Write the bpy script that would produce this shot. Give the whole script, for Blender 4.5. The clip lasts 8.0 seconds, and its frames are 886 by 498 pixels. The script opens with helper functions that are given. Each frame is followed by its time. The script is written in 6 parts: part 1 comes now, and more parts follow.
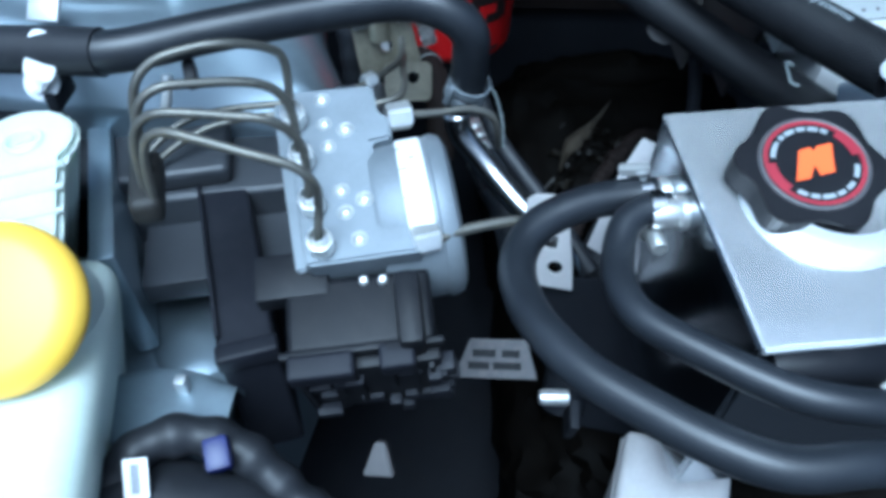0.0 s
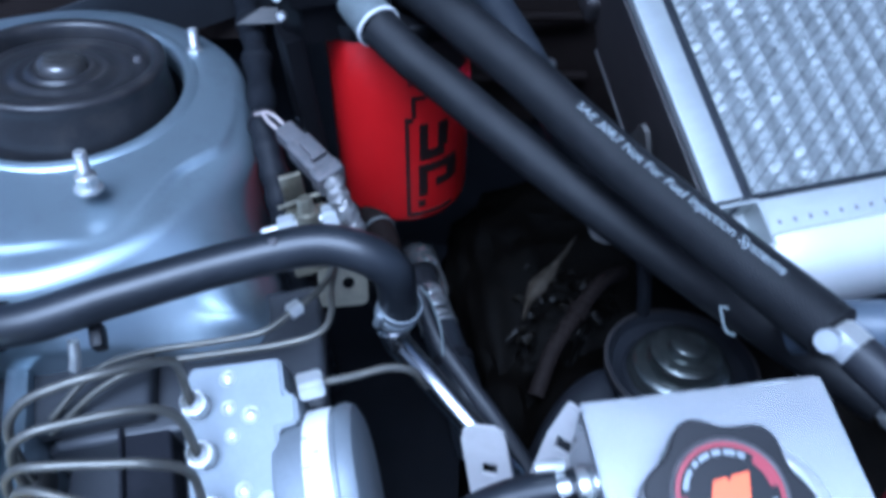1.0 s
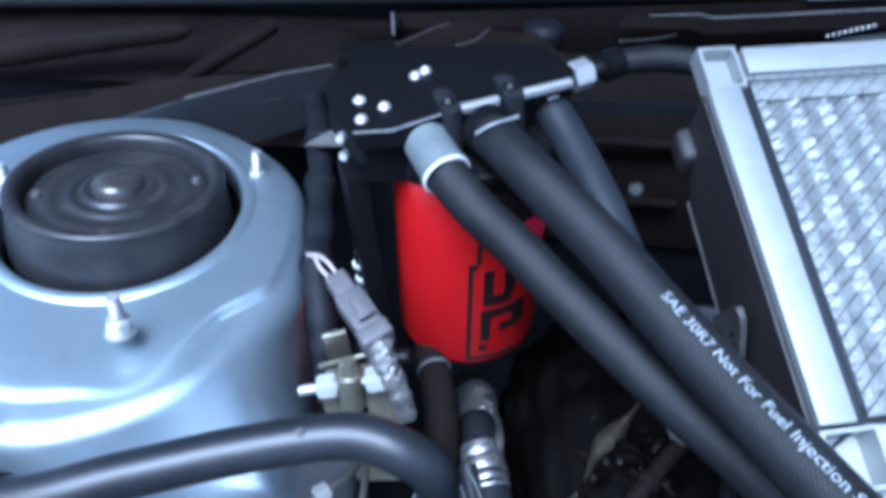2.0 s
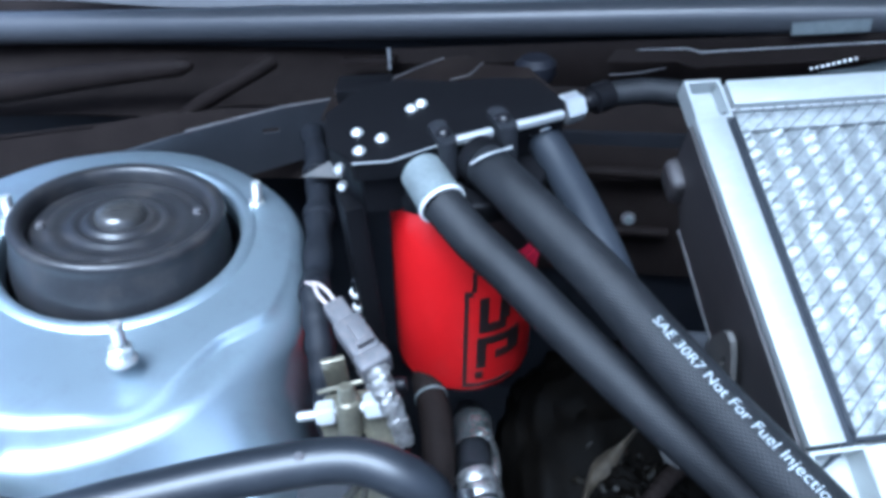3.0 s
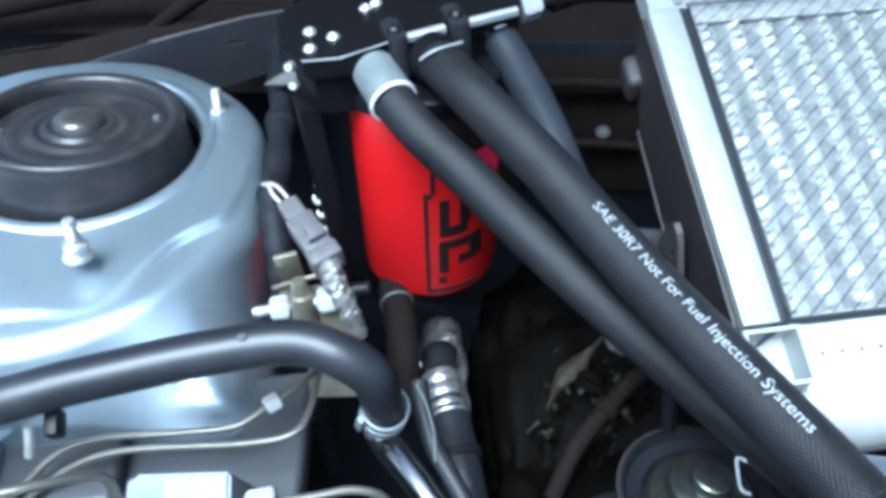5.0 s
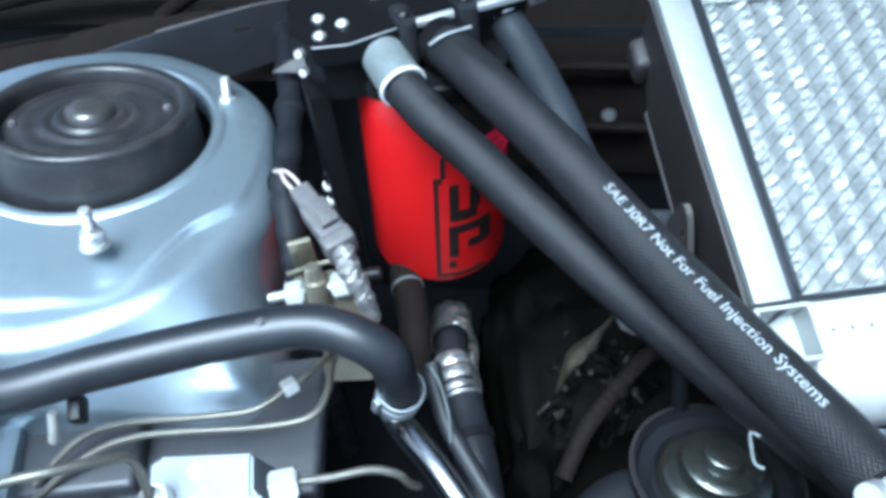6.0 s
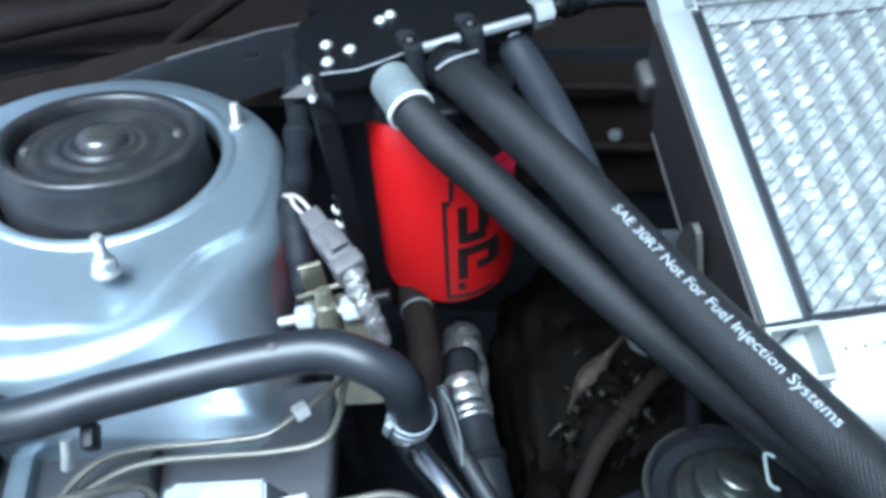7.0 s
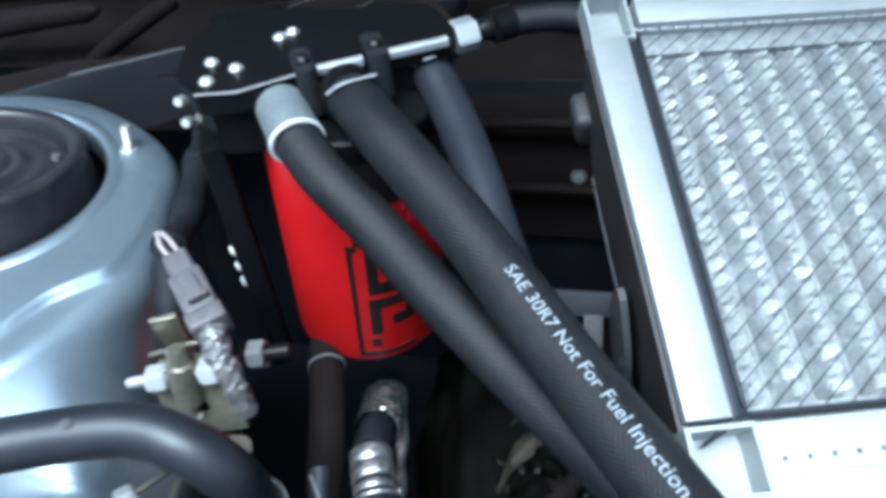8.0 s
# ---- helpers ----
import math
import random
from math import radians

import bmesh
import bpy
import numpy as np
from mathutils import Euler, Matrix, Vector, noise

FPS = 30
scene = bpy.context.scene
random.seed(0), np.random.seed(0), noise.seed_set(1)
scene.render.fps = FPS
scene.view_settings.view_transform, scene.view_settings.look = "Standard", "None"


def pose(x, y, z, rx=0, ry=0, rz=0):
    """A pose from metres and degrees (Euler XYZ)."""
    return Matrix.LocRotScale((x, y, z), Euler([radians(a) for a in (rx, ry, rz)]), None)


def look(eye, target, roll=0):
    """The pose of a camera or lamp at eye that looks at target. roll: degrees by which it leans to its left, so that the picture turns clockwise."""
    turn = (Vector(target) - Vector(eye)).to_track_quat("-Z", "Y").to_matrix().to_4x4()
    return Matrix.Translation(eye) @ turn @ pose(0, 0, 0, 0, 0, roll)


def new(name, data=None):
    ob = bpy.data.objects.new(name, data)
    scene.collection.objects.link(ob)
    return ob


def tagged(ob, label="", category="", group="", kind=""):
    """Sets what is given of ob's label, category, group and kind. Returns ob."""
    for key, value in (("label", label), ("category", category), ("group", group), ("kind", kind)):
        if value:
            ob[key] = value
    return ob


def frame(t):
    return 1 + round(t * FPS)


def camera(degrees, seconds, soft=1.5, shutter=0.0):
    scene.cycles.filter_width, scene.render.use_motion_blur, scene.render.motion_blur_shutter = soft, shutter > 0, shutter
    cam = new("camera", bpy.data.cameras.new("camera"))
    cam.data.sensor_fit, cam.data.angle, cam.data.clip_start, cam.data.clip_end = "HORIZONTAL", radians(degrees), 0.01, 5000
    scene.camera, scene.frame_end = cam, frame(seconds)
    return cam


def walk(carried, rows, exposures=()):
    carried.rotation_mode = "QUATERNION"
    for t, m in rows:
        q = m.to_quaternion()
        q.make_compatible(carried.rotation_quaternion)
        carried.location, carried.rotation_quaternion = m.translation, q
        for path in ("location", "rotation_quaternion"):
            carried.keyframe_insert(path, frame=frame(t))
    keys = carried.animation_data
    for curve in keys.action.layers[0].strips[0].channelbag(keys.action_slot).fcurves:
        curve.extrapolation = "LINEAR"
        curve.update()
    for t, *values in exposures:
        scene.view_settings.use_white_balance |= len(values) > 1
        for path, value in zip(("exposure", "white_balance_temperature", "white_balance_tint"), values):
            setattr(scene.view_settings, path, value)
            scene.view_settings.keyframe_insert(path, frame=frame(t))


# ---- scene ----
cam = camera(60.8, 8.0, soft=4.0, shutter=0.4)
# seconds, eye, target, roll
PATH = [
    (0, (0.047, -0.019, 1.104), (-0.073, 1.317, -0.38), -1.5),
    (0.3, (0.059, -0.001, 1.123), (-0.04, 1.37, -0.33), -2.3),
    (0.5, (0.077, 0.044, 1.162), (-0.063, 1.316, -0.374), -4.6),
    (0.6, (0.086, 0.057, 1.167), (-0.082, 1.349, -0.35), -6.3),
    (0.8, (0.087, 0.065, 1.168), (-0.061, 1.393, -0.321), -6.0),
    (1, (0.086, 0.077, 1.165), (-0.076, 1.426, -0.303), -4.8),
    (1.5, (0.089, 0.133, 1.164), (-0.187, 1.52, -0.25), -4.9),
    (2, (0.087, 0.148, 1.174), (-0.278, 1.579, -0.175), -5.2),
    (2.2, (0.087, 0.142, 1.177), (-0.282, 1.633, -0.104), -4.7),
    (3.3, (0.091, 0.14, 1.178), (-0.261, 1.625, -0.115), -5.3),
    (3.5, (0.094, 0.14, 1.177), (-0.243, 1.617, -0.129), -5.1),
    (4, (0.105, 0.133, 1.158), (-0.221, 1.55, -0.216), -5.0),
    (4.2, (0.107, 0.128, 1.159), (-0.198, 1.524, -0.24), -4.9),
    (5.3, (0.121, 0.126, 1.161), (-0.268, 1.51, -0.23), -7.1),
    (5.5, (0.119, 0.125, 1.168), (-0.264, 1.517, -0.216), -7.4),
    (6, (0.115, 0.122, 1.162), (-0.259, 1.482, -0.255), -7.7),
    (6.5, (0.113, 0.122, 1.163), (-0.279, 1.496, -0.236), -8.3),
    (7, (0.114, 0.122, 1.164), (-0.281, 1.516, -0.215), -8.7),
    (7.5, (0.136, 0.129, 1.171), (-0.27, 1.551, -0.175), -8.9),
    (8, (0.159, 0.183, 1.125), (-0.284, 1.626, -0.187), -7.1),
]
EXPOSURES = [(0.0, 0.69, 4460, -5.0), (0.5, 0.63, 4260, 1.0), (1.0, 0.64, 4240, 8.0), (1.6, 0.93, 4335, 8.0), (2.2, 1.30, 4430, 5.0), (3.5, 1.57, 4640, 1.0), (5.5, 1.56, 4815, -4.0), (7.4, 1.54, 4815, -4.0), (8.0, 1.22, 4910, -3.0)]
walk(cam, [(t, look(eye, target, roll)) for t, eye, target, roll in PATH], EXPOSURES)


# ---- world, sun, exposure ----
world = bpy.data.worlds.new("world")
scene.world = world
world.use_nodes = True
wn = world.node_tree
sky = wn.nodes.new("ShaderNodeTexSky")
sky.sky_type = "NISHITA"
sky.sun_disc = False
sky.sun_elevation, sky.sun_rotation = radians(68), radians(190)
sky.air_density, sky.dust_density, sky.ozone_density = 0.5, 9.0, 1.0
wn.nodes["Background"].inputs["Strength"].default_value = 0.12
wn.links.new(sky.outputs["Color"], wn.nodes["Background"].inputs["Color"])
# overcast: a wide, soft sun high overhead
sun = new("sun", bpy.data.lights.new("sun", "SUN"))
sun.data.energy, sun.data.angle, sun.data.color = 2.2, radians(36), (1.0, 0.97, 0.93)
sun.matrix_world = look((-0.07 * 4, -0.40 * 4, 4.0), (0, 0, 0))


# ---- materials ----
def mat(name, base, rough=0.5, metal=0.0, var=0.25, fine=400.0, coarse=25.0, bump=0.15, coat=0.0, dirt=None, dirt_amount=0.35,
        transmission=0.0, sss=0.0, weave=0.0, streak=None, spec=0.5):
    m = bpy.data.materials.new(name)
    m.use_nodes = True
    t, n, ln = m.node_tree, m.node_tree.nodes, m.node_tree.links
    b = n["Principled BSDF"]
    b.inputs["Metallic"].default_value = metal
    b.inputs["Coat Weight"].default_value = coat
    b.inputs["Coat Roughness"].default_value = 0.05
    b.inputs["Specular IOR Level"].default_value = spec
    b.inputs["Transmission Weight"].default_value = transmission
    if sss:
        b.inputs["Subsurface Weight"].default_value = sss
        b.inputs["Subsurface Radius"].default_value = (0.02, 0.02, 0.018)
        b.inputs["Subsurface Scale"].default_value = 0.5
    co = n.new("ShaderNodeTexCoord")
    mp = n.new("ShaderNodeMapping")
    if streak:
        mp.inputs["Scale"].default_value = streak
    ln.new(co.outputs["Object"], mp.inputs["Vector"])

    def tex(scale, detail, rough_=0.6):
        x = n.new("ShaderNodeTexNoise")
        x.inputs["Scale"].default_value, x.inputs["Detail"].default_value, x.inputs["Roughness"].default_value = scale, detail, rough_
        ln.new(mp.outputs["Vector"], x.inputs["Vector"])
        return x

    grain, stain = tex(fine, 4), tex(coarse, 5, 0.65)
    ramp = n.new("ShaderNodeValToRGB")
    lo = [c * (1 - var) for c in base]
    hi = [min(1.0, c * (1 + var)) for c in base]
    ramp.color_ramp.elements[0].color, ramp.color_ramp.elements[1].color = (*lo, 1), (*hi, 1)
    ramp.color_ramp.elements[0].position, ramp.color_ramp.elements[1].position = 0.3, 0.7
    mix = n.new("ShaderNodeMath")
    mix.operation = "MULTIPLY_ADD"
    mix.inputs[1].default_value = 0.35
    half = n.new("ShaderNodeMath")
    half.operation = "MULTIPLY"
    half.inputs[1].default_value = 0.65
    ln.new(stain.outputs["Fac"], half.inputs[0])
    ln.new(grain.outputs["Fac"], mix.inputs[0])
    ln.new(half.outputs[0], mix.inputs[2])
    ln.new(mix.outputs[0], ramp.inputs["Fac"])
    colour = ramp.outputs["Color"]
    if dirt:
        spots = tex(coarse * 2.3, 6, 0.7)
        cut = n.new("ShaderNodeMapRange")
        cut.inputs["From Min"].default_value, cut.inputs["From Max"].default_value = 0.5, 0.72
        cut.inputs["To Max"].default_value = dirt_amount
        ln.new(spots.outputs["Fac"], cut.inputs["Value"])
        mx = n.new("ShaderNodeMix")
        mx.data_type = "RGBA"
        mx.inputs["B"].default_value = (*dirt, 1)
        ln.new(cut.outputs["Result"], mx.inputs["Factor"])
        ln.new(colour, mx.inputs["A"])
        colour = mx.outputs["Result"]
    ln.new(colour, b.inputs["Base Color"])
    rr = n.new("ShaderNodeMapRange")
    rr.inputs["To Min"].default_value, rr.inputs["To Max"].default_value = max(0.03, rough * 0.75), min(1.0, rough * 1.3)
    ln.new(mix.outputs[0], rr.inputs["Value"])
    ln.new(rr.outputs["Result"], b.inputs["Roughness"])
    bp = n.new("ShaderNodeBump")
    bp.inputs["Strength"].default_value, bp.inputs["Distance"].default_value = bump, 0.0006
    height = grain.outputs["Fac"]
    if weave:
        # two crossed helical waves: the braid that shows through a hose's cover
        uv = n.new("ShaderNodeUVMap")
        wv = []
        for turn in (35, -35):
            rot = n.new("ShaderNodeMapping")
            rot.inputs["Rotation"].default_value = (0, 0, radians(turn))
            ln.new(uv.outputs["UV"], rot.inputs["Vector"])
            w = n.new("ShaderNodeTexWave")
            w.inputs["Scale"].default_value, w.inputs["Distortion"].default_value = weave, 0.6
            ln.new(rot.outputs["Vector"], w.inputs["Vector"])
            wv.append(w)
        add = n.new("ShaderNodeMath")
        ln.new(wv[0].outputs["Fac"], add.inputs[0])
        ln.new(wv[1].outputs["Fac"], add.inputs[1])
        both = n.new("ShaderNodeMath")
        ln.new(add.outputs[0], both.inputs[0])
        ln.new(grain.outputs["Fac"], both.inputs[1])
        height = both.outputs[0]
    ln.new(height, bp.inputs["Height"])
    ln.new(bp.outputs["Normal"], b.inputs["Normal"])
    return m


PAINT = mat("blue_grey_paint", (0.305, 0.365, 0.41), 0.38, 0.78, 0.07, 900, 14, 0.02, coat=0.4, dirt=(0.14, 0.16, 0.18), dirt_amount=0.25)
RUBBER = mat("black_rubber", (0.014, 0.015, 0.018), 0.48, 0, 0.35, 700, 30, 0.2, dirt=(0.035, 0.035, 0.04), spec=0.35)
HOSE = mat("braided_hose_rubber", (0.0101, 0.0108, 0.0125), 0.48, 0, 0.4, 900, 40, 0.28, dirt=(0.0226, 0.0234, 0.0257), weave=200, spec=0.25)
SMOOTH_HOSE = mat("smooth_hose_rubber", (0.014, 0.016, 0.020), 0.37, 0, 0.35, 900, 30, 0.16, dirt=(0.028, 0.031, 0.036), spec=0.46)
PLASTIC = mat("black_plastic", (0.0075, 0.008, 0.010), 0.42, 0, 0.35, 1200, 40, 0.2, dirt=(0.02, 0.019, 0.02), dirt_amount=0.5, spec=0.18)
COWL = mat("cowl_plastic", (0.0125, 0.0098, 0.0090), 0.6, 0, 0.35, 600, 12, 0.15, dirt=(0.019, 0.0150, 0.0134), dirt_amount=0.6, spec=0.03)
ANOD = mat("black_anodised", (0.006, 0.006, 0.007), 0.34, 0.0, 0.2, 900, 60, 0.06, spec=0.15)
RED = mat("red_powder_coat", (0.40, 0.004, 0.006), 0.36, 0, 0.08, 1500, 50, 0.08)
LOGO = mat("black_print_and_band", (0.012, 0.008, 0.008), 0.4, 0, 0.2, 900, 60, 0.05)
ALU = mat("brushed_aluminium", (0.36, 0.38, 0.375), 0.56, 0.6, 0.10, 500, 30, 0.15, streak=(1, 1, 8), dirt=(0.45, 0.46, 0.48), dirt_amount=0.4)
CAST = mat("cast_aluminium", (0.54, 0.56, 0.57), 0.5, 0.75, 0.12, 900, 30, 0.35, dirt=(0.5, 0.5, 0.5))
FIN = mat("fin_aluminium", (0.265, 0.280, 0.280), 0.50, 0.30, 0.5, 700, 160, 0.8)
TANKCAST = mat("pale_cast_tank", (0.74, 0.755, 0.755), 0.42, 0.55, 0.06, 900, 20, 0.2)
WORNRING = mat("worn_silver_ring", (0.50, 0.51, 0.51), 0.34, 0.85, 0.5, 500, 130, 0.5, dirt=(0.06, 0.058, 0.055), dirt_amount=0.9)
OLDSTEEL = mat("grimy_bare_steel", (0.058, 0.056, 0.054), 0.6, 0.0, 0.3, 500, 40, 0.2, dirt=(0.085, 0.076, 0.068), dirt_amount=0.6)
# paler folds: glints of the bent fins are put into the colour
GLINTFOLD = mat("glinting_flat_folds", (0.40, 0.42, 0.41), 0.46, 0.30, 0.3, 600, 90, 0.35)
FINTIP = mat("bright_fin_folds", (0.308, 0.327, 0.325), 0.55, 0.26, 0.3, 600, 90, 0.35)
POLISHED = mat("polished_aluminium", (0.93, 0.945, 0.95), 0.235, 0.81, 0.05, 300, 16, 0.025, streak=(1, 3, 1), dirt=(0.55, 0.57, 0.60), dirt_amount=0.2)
ZINC = mat("zinc_plated_steel", (0.72, 0.73, 0.71), 0.30, 0.75, 0.15, 900, 120, 0.12)
ABSALU = mat("machined_block_aluminium", (0.20, 0.222, 0.243), 0.52, 0.4, 0.2, 900, 40, 0.15, dirt=(0.22, 0.24, 0.26))
LINE = mat("brake_line_steel", (0.135, 0.132, 0.115), 0.42, 0.6, 0.25, 700, 60, 0.12, dirt=(0.2, 0.17, 0.12))
STEEL = mat("bare_steel_pipe", (0.42, 0.43, 0.44), 0.22, 1.0, 0.12, 700, 60, 0.08)
BRASSY = mat("yellow_passivated_steel", (0.21, 0.198, 0.150), 0.32, 0.62, 0.35, 600, 80, 0.2, dirt=(0.12, 0.10, 0.07), dirt_amount=0.5)
GREYPLASTIC = mat("grey_plastic", (0.080, 0.078, 0.082), 0.5, 0, 0.3, 900, 120, 0.2, dirt=(0.16, 0.13, 0.122), dirt_amount=0.6)
BOTTLE = mat("translucent_polyethylene", (0.60, 0.67, 0.60), 0.42, 0, 0.08, 500, 20, 0.1, sss=0.5, dirt=(0.5, 0.55, 0.48))
YELLOW = mat("yellow_plastic", (0.93, 0.60, 0.06), 0.42, 0, 0.05, 900, 30, 0.06)
WHITE = mat("white_label", (0.78, 0.79, 0.78), 0.45, 0, 0.06, 500, 60, 0.04)
INK = mat("grey_print", (0.25, 0.26, 0.28), 0.5, 0, 0.1, 500, 60, 0.02)
TEXTW = mat("pale_hose_print", (0.29, 0.32, 0.335), 0.6, 0, 0.25, 1500, 200, 0.05)
ORANGE = mat("orange_print", (0.90, 0.13, 0.02), 0.4, 0, 0.05, 900, 60, 0.03)
CRIMSON = mat("dark_red_print", (0.26, 0.02, 0.035), 0.35, 0, 0.12, 900, 60, 0.03)
CAPBLACK = mat("cap_black", (0.008, 0.008, 0.010), 0.36, 0, 0.25, 900, 60, 0.12, spec=0.25)
# near-black colour stands in for the deep shade of the bay
CASTBROWN = mat("dirty_shaded_casting", (0.0014, 0.0011, 0.0008), 0.6, 0.0, 0.6, 180, 60, 1.0, dirt=(0.0036, 0.0026, 0.0018), dirt_amount=0.5, spec=0.04)
TAN = mat("tan_heat_wrap", (0.050, 0.042, 0.030), 0.45, 0.3, 0.8, 700, 160, 1.0, dirt=(0.08, 0.06, 0.045))
DARK = mat("dirty_black_steel", (0.008, 0.009, 0.012), 0.6, 0.0, 0.4, 300, 25, 0.3, dirt=(0.014, 0.013, 0.014), spec=0.2)
FOIL = mat("crumpled_foil", (0.60, 0.59, 0.58), 0.2, 0.9, 0.35, 260, 80, 0.9)
WIREMESH = mat("dark_mesh_wire", (0.022, 0.025, 0.030), 0.4, 0.2, 0.2, 900, 100, 0.05)
BLUEPLASTIC = mat("blue_plastic", (0.004, 0.008, 0.085), 0.4, 0, 0.15, 900, 60, 0.08)
PINK = mat("pink_red_print", (0.75, 0.02, 0.08), 0.35, 0, 0.1, 900, 60, 0.03)
ASPHALT = mat("asphalt", (0.05, 0.05, 0.052), 0.9, 0, 0.4, 60, 2, 0.5)
GREYRUBBER = mat("dusty_grey_rubber", (0.018, 0.021, 0.027), 0.5, 0, 0.25, 700, 30, 0.2, dirt=(0.030, 0.033, 0.038), spec=0.25)
MOUNT = mat("dusty_mount_rubber", (0.020, 0.020, 0.022), 0.32, 0, 0.4, 500, 22, 0.25, dirt=(0.046, 0.041, 0.038), dirt_amount=0.8, spec=0.4)
MOUNTCAP = mat("worn_mount_cap", (0.034, 0.033, 0.032), 0.20, 0, 0.3, 500, 60, 0.12, dirt=(0.06, 0.056, 0.052), dirt_amount=0.5, spec=0.7)
BOOT = mat("crumpled_grey_sleeve", (0.22, 0.215, 0.21), 0.40, 0.6, 0.6, 350, 150, 1.0, dirt=(0.06, 0.055, 0.05), dirt_amount=0.8)
# grime and the bay's shade together in one dark colour
GRIMY = mat("grimy_shaded_metal", (0.0048, 0.0040, 0.0028), 0.5, 0.0, 0.6, 400, 90, 0.8, dirt=(0.0126, 0.0102, 0.0066), dirt_amount=0.9, spec=0.2)
HOODSEAL = mat("glossy_hood_seal", (0.055, 0.058, 0.065), 0.34, 0, 0.15, 400, 10, 0.08, dirt=(0.06, 0.062, 0.07), spec=0.6)
COWLBROWN = mat("dusty_brown_plastic", (0.0135, 0.0102, 0.0092), 0.55, 0, 0.3, 500, 20, 0.15, dirt=(0.020, 0.0155, 0.0138), dirt_amount=0.6, spec=0.06)
SEAL = mat("grey_rubber_seal", (0.022, 0.020, 0.020), 0.55, 0, 0.25, 400, 14, 0.12, dirt=(0.030, 0.027, 0.026), spec=0.2)
FERRULE = mat("dull_crimped_alloy", (0.15, 0.172, 0.175), 0.6, 0.2, 0.3, 500, 80, 0.5, dirt=(0.15, 0.17, 0.18))
HUB = mat("oily_steel_hub", (0.1268, 0.1365, 0.1292), 0.25, 0.9, 0.25, 500, 60, 0.15, dirt=(0.0731, 0.0731, 0.0634))
# body paint darkened for shaded panels: the shade is in the colour
DIMPAINT = mat("dimmed_grey_blue_paint", (0.0320, 0.0344, 0.0400), 0.45, 0, 0.25, 500, 22, 0.12, dirt=(0.0280, 0.0280, 0.0304))
SIDEPLATE = mat("dusty_side_plate", (0.034, 0.031, 0.032), 0.5, 0, 0.35, 500, 18, 0.2, dirt=(0.058, 0.052, 0.051), dirt_amount=0.6)
SHROUD = mat("dusty_black_shroud", (0.0085, 0.0092, 0.0135), 0.55, 0, 0.35, 500, 18, 0.2, dirt=(0.018, 0.0185, 0.024), dirt_amount=0.6, spec=0.25)
HOLDER = mat("dirty_brown_rubber", (0.014, 0.013, 0.011), 0.6, 0, 0.4, 500, 40, 0.3, dirt=(0.026, 0.023, 0.018))
TAB = mat("pale_bare_alloy", (0.52, 0.51, 0.505), 0.5, 0.25, 0.12, 600, 40, 0.15, dirt=(0.4, 0.38, 0.36))
# sides darker than the lid: their dark reflections are in the colour
MIRROR = mat("darkened_polished_side", (0.34, 0.36, 0.39), 0.14, 1.0, 0.08, 300, 16, 0.10, dirt=(0.3, 0.31, 0.32))
BLUEPIPE = mat("blue_grey_silicone", (0.075, 0.092, 0.118), 0.42, 0, 0.2, 600, 20, 0.1, dirt=(0.10, 0.115, 0.13), spec=0.45)
WIRE = mat("pale_wire", (0.3570, 0.3060, 0.2890), 0.5, 0, 0.2, 900, 60, 0.05)


# ---- geometry helpers ----
ROOT = {}


def thing(name, loc, label, category, group="", kind=""):
    ob = new(name)
    ob.empty_display_size = 0.02
    ob.location = loc
    ROOT[ob.name] = Vector(loc)
    return tagged(ob, label, category, group, kind)


def finish(bm, name, material, sharp=38):
    bmesh.ops.recalc_face_normals(bm, faces=bm.faces)
    me = bpy.data.meshes.new(name)
    bm.to_mesh(me)
    bm.free()
    me.materials.append(material)
    me.polygons.foreach_set("use_smooth", [True] * len(me.polygons))
    me.set_sharp_from_angle(angle=radians(sharp))
    return me


def part(name, bm, material, parent, label="", sharp=38):
    """A bmesh in world metres becomes one mesh object under a thing or part."""
    top = parent
    while top.parent:
        top = top.parent
    bmesh.ops.translate(bm, verts=bm.verts, vec=-ROOT[top.name])
    ob = new(name, finish(bm, name, material, sharp))
    ob.parent = parent
    return tagged(ob, label)


def solid(name, bm, material, label, category, group="", kind="", sharp=38):
    """A thing of a single mesh, with its origin at the middle of its base."""
    lo = [min(v.co[i] for v in bm.verts) for i in range(3)]
    hi = [max(v.co[i] for v in bm.verts) for i in range(3)]
    base = Vector(((lo[0] + hi[0]) / 2, (lo[1] + hi[1]) / 2, lo[2]))
    bmesh.ops.translate(bm, verts=bm.verts, vec=-base)
    ob = new(name, finish(bm, name, material, sharp))
    ob.location = base
    ROOT[ob.name] = base
    return tagged(ob, label, category, group, kind)


def axes(origin, x, y):
    """A frame with its x along x, and its y near y."""
    x = Vector(x).normalized()
    z = x.cross(Vector(y)).normalized()
    y = z.cross(x)
    m = Matrix((x, y, z)).transposed().to_4x4()
    m.translation = Vector(origin)
    return m


def along(origin, z, hint=(0, 0, 1)):
    """A frame whose z runs along z."""
    z = Vector(z).normalized()
    h = Vector(hint)
    if abs(z.dot(h.normalized())) > 0.95:
        h = Vector((0, 1, 0))
    x = h.cross(z).normalized()
    m = Matrix((x, z.cross(x), z)).transposed().to_4x4()
    m.translation = Vector(origin)
    return m


def moved(bm, m):
    bmesh.ops.transform(bm, matrix=m, verts=bm.verts)
    return bm


def joined(*bms):
    out = bmesh.new()
    for b in bms:
        me = bpy.data.meshes.new("tmp")
        b.to_mesh(me)
        out.from_mesh(me)
        bpy.data.meshes.remove(me)
        b.free()
    return out


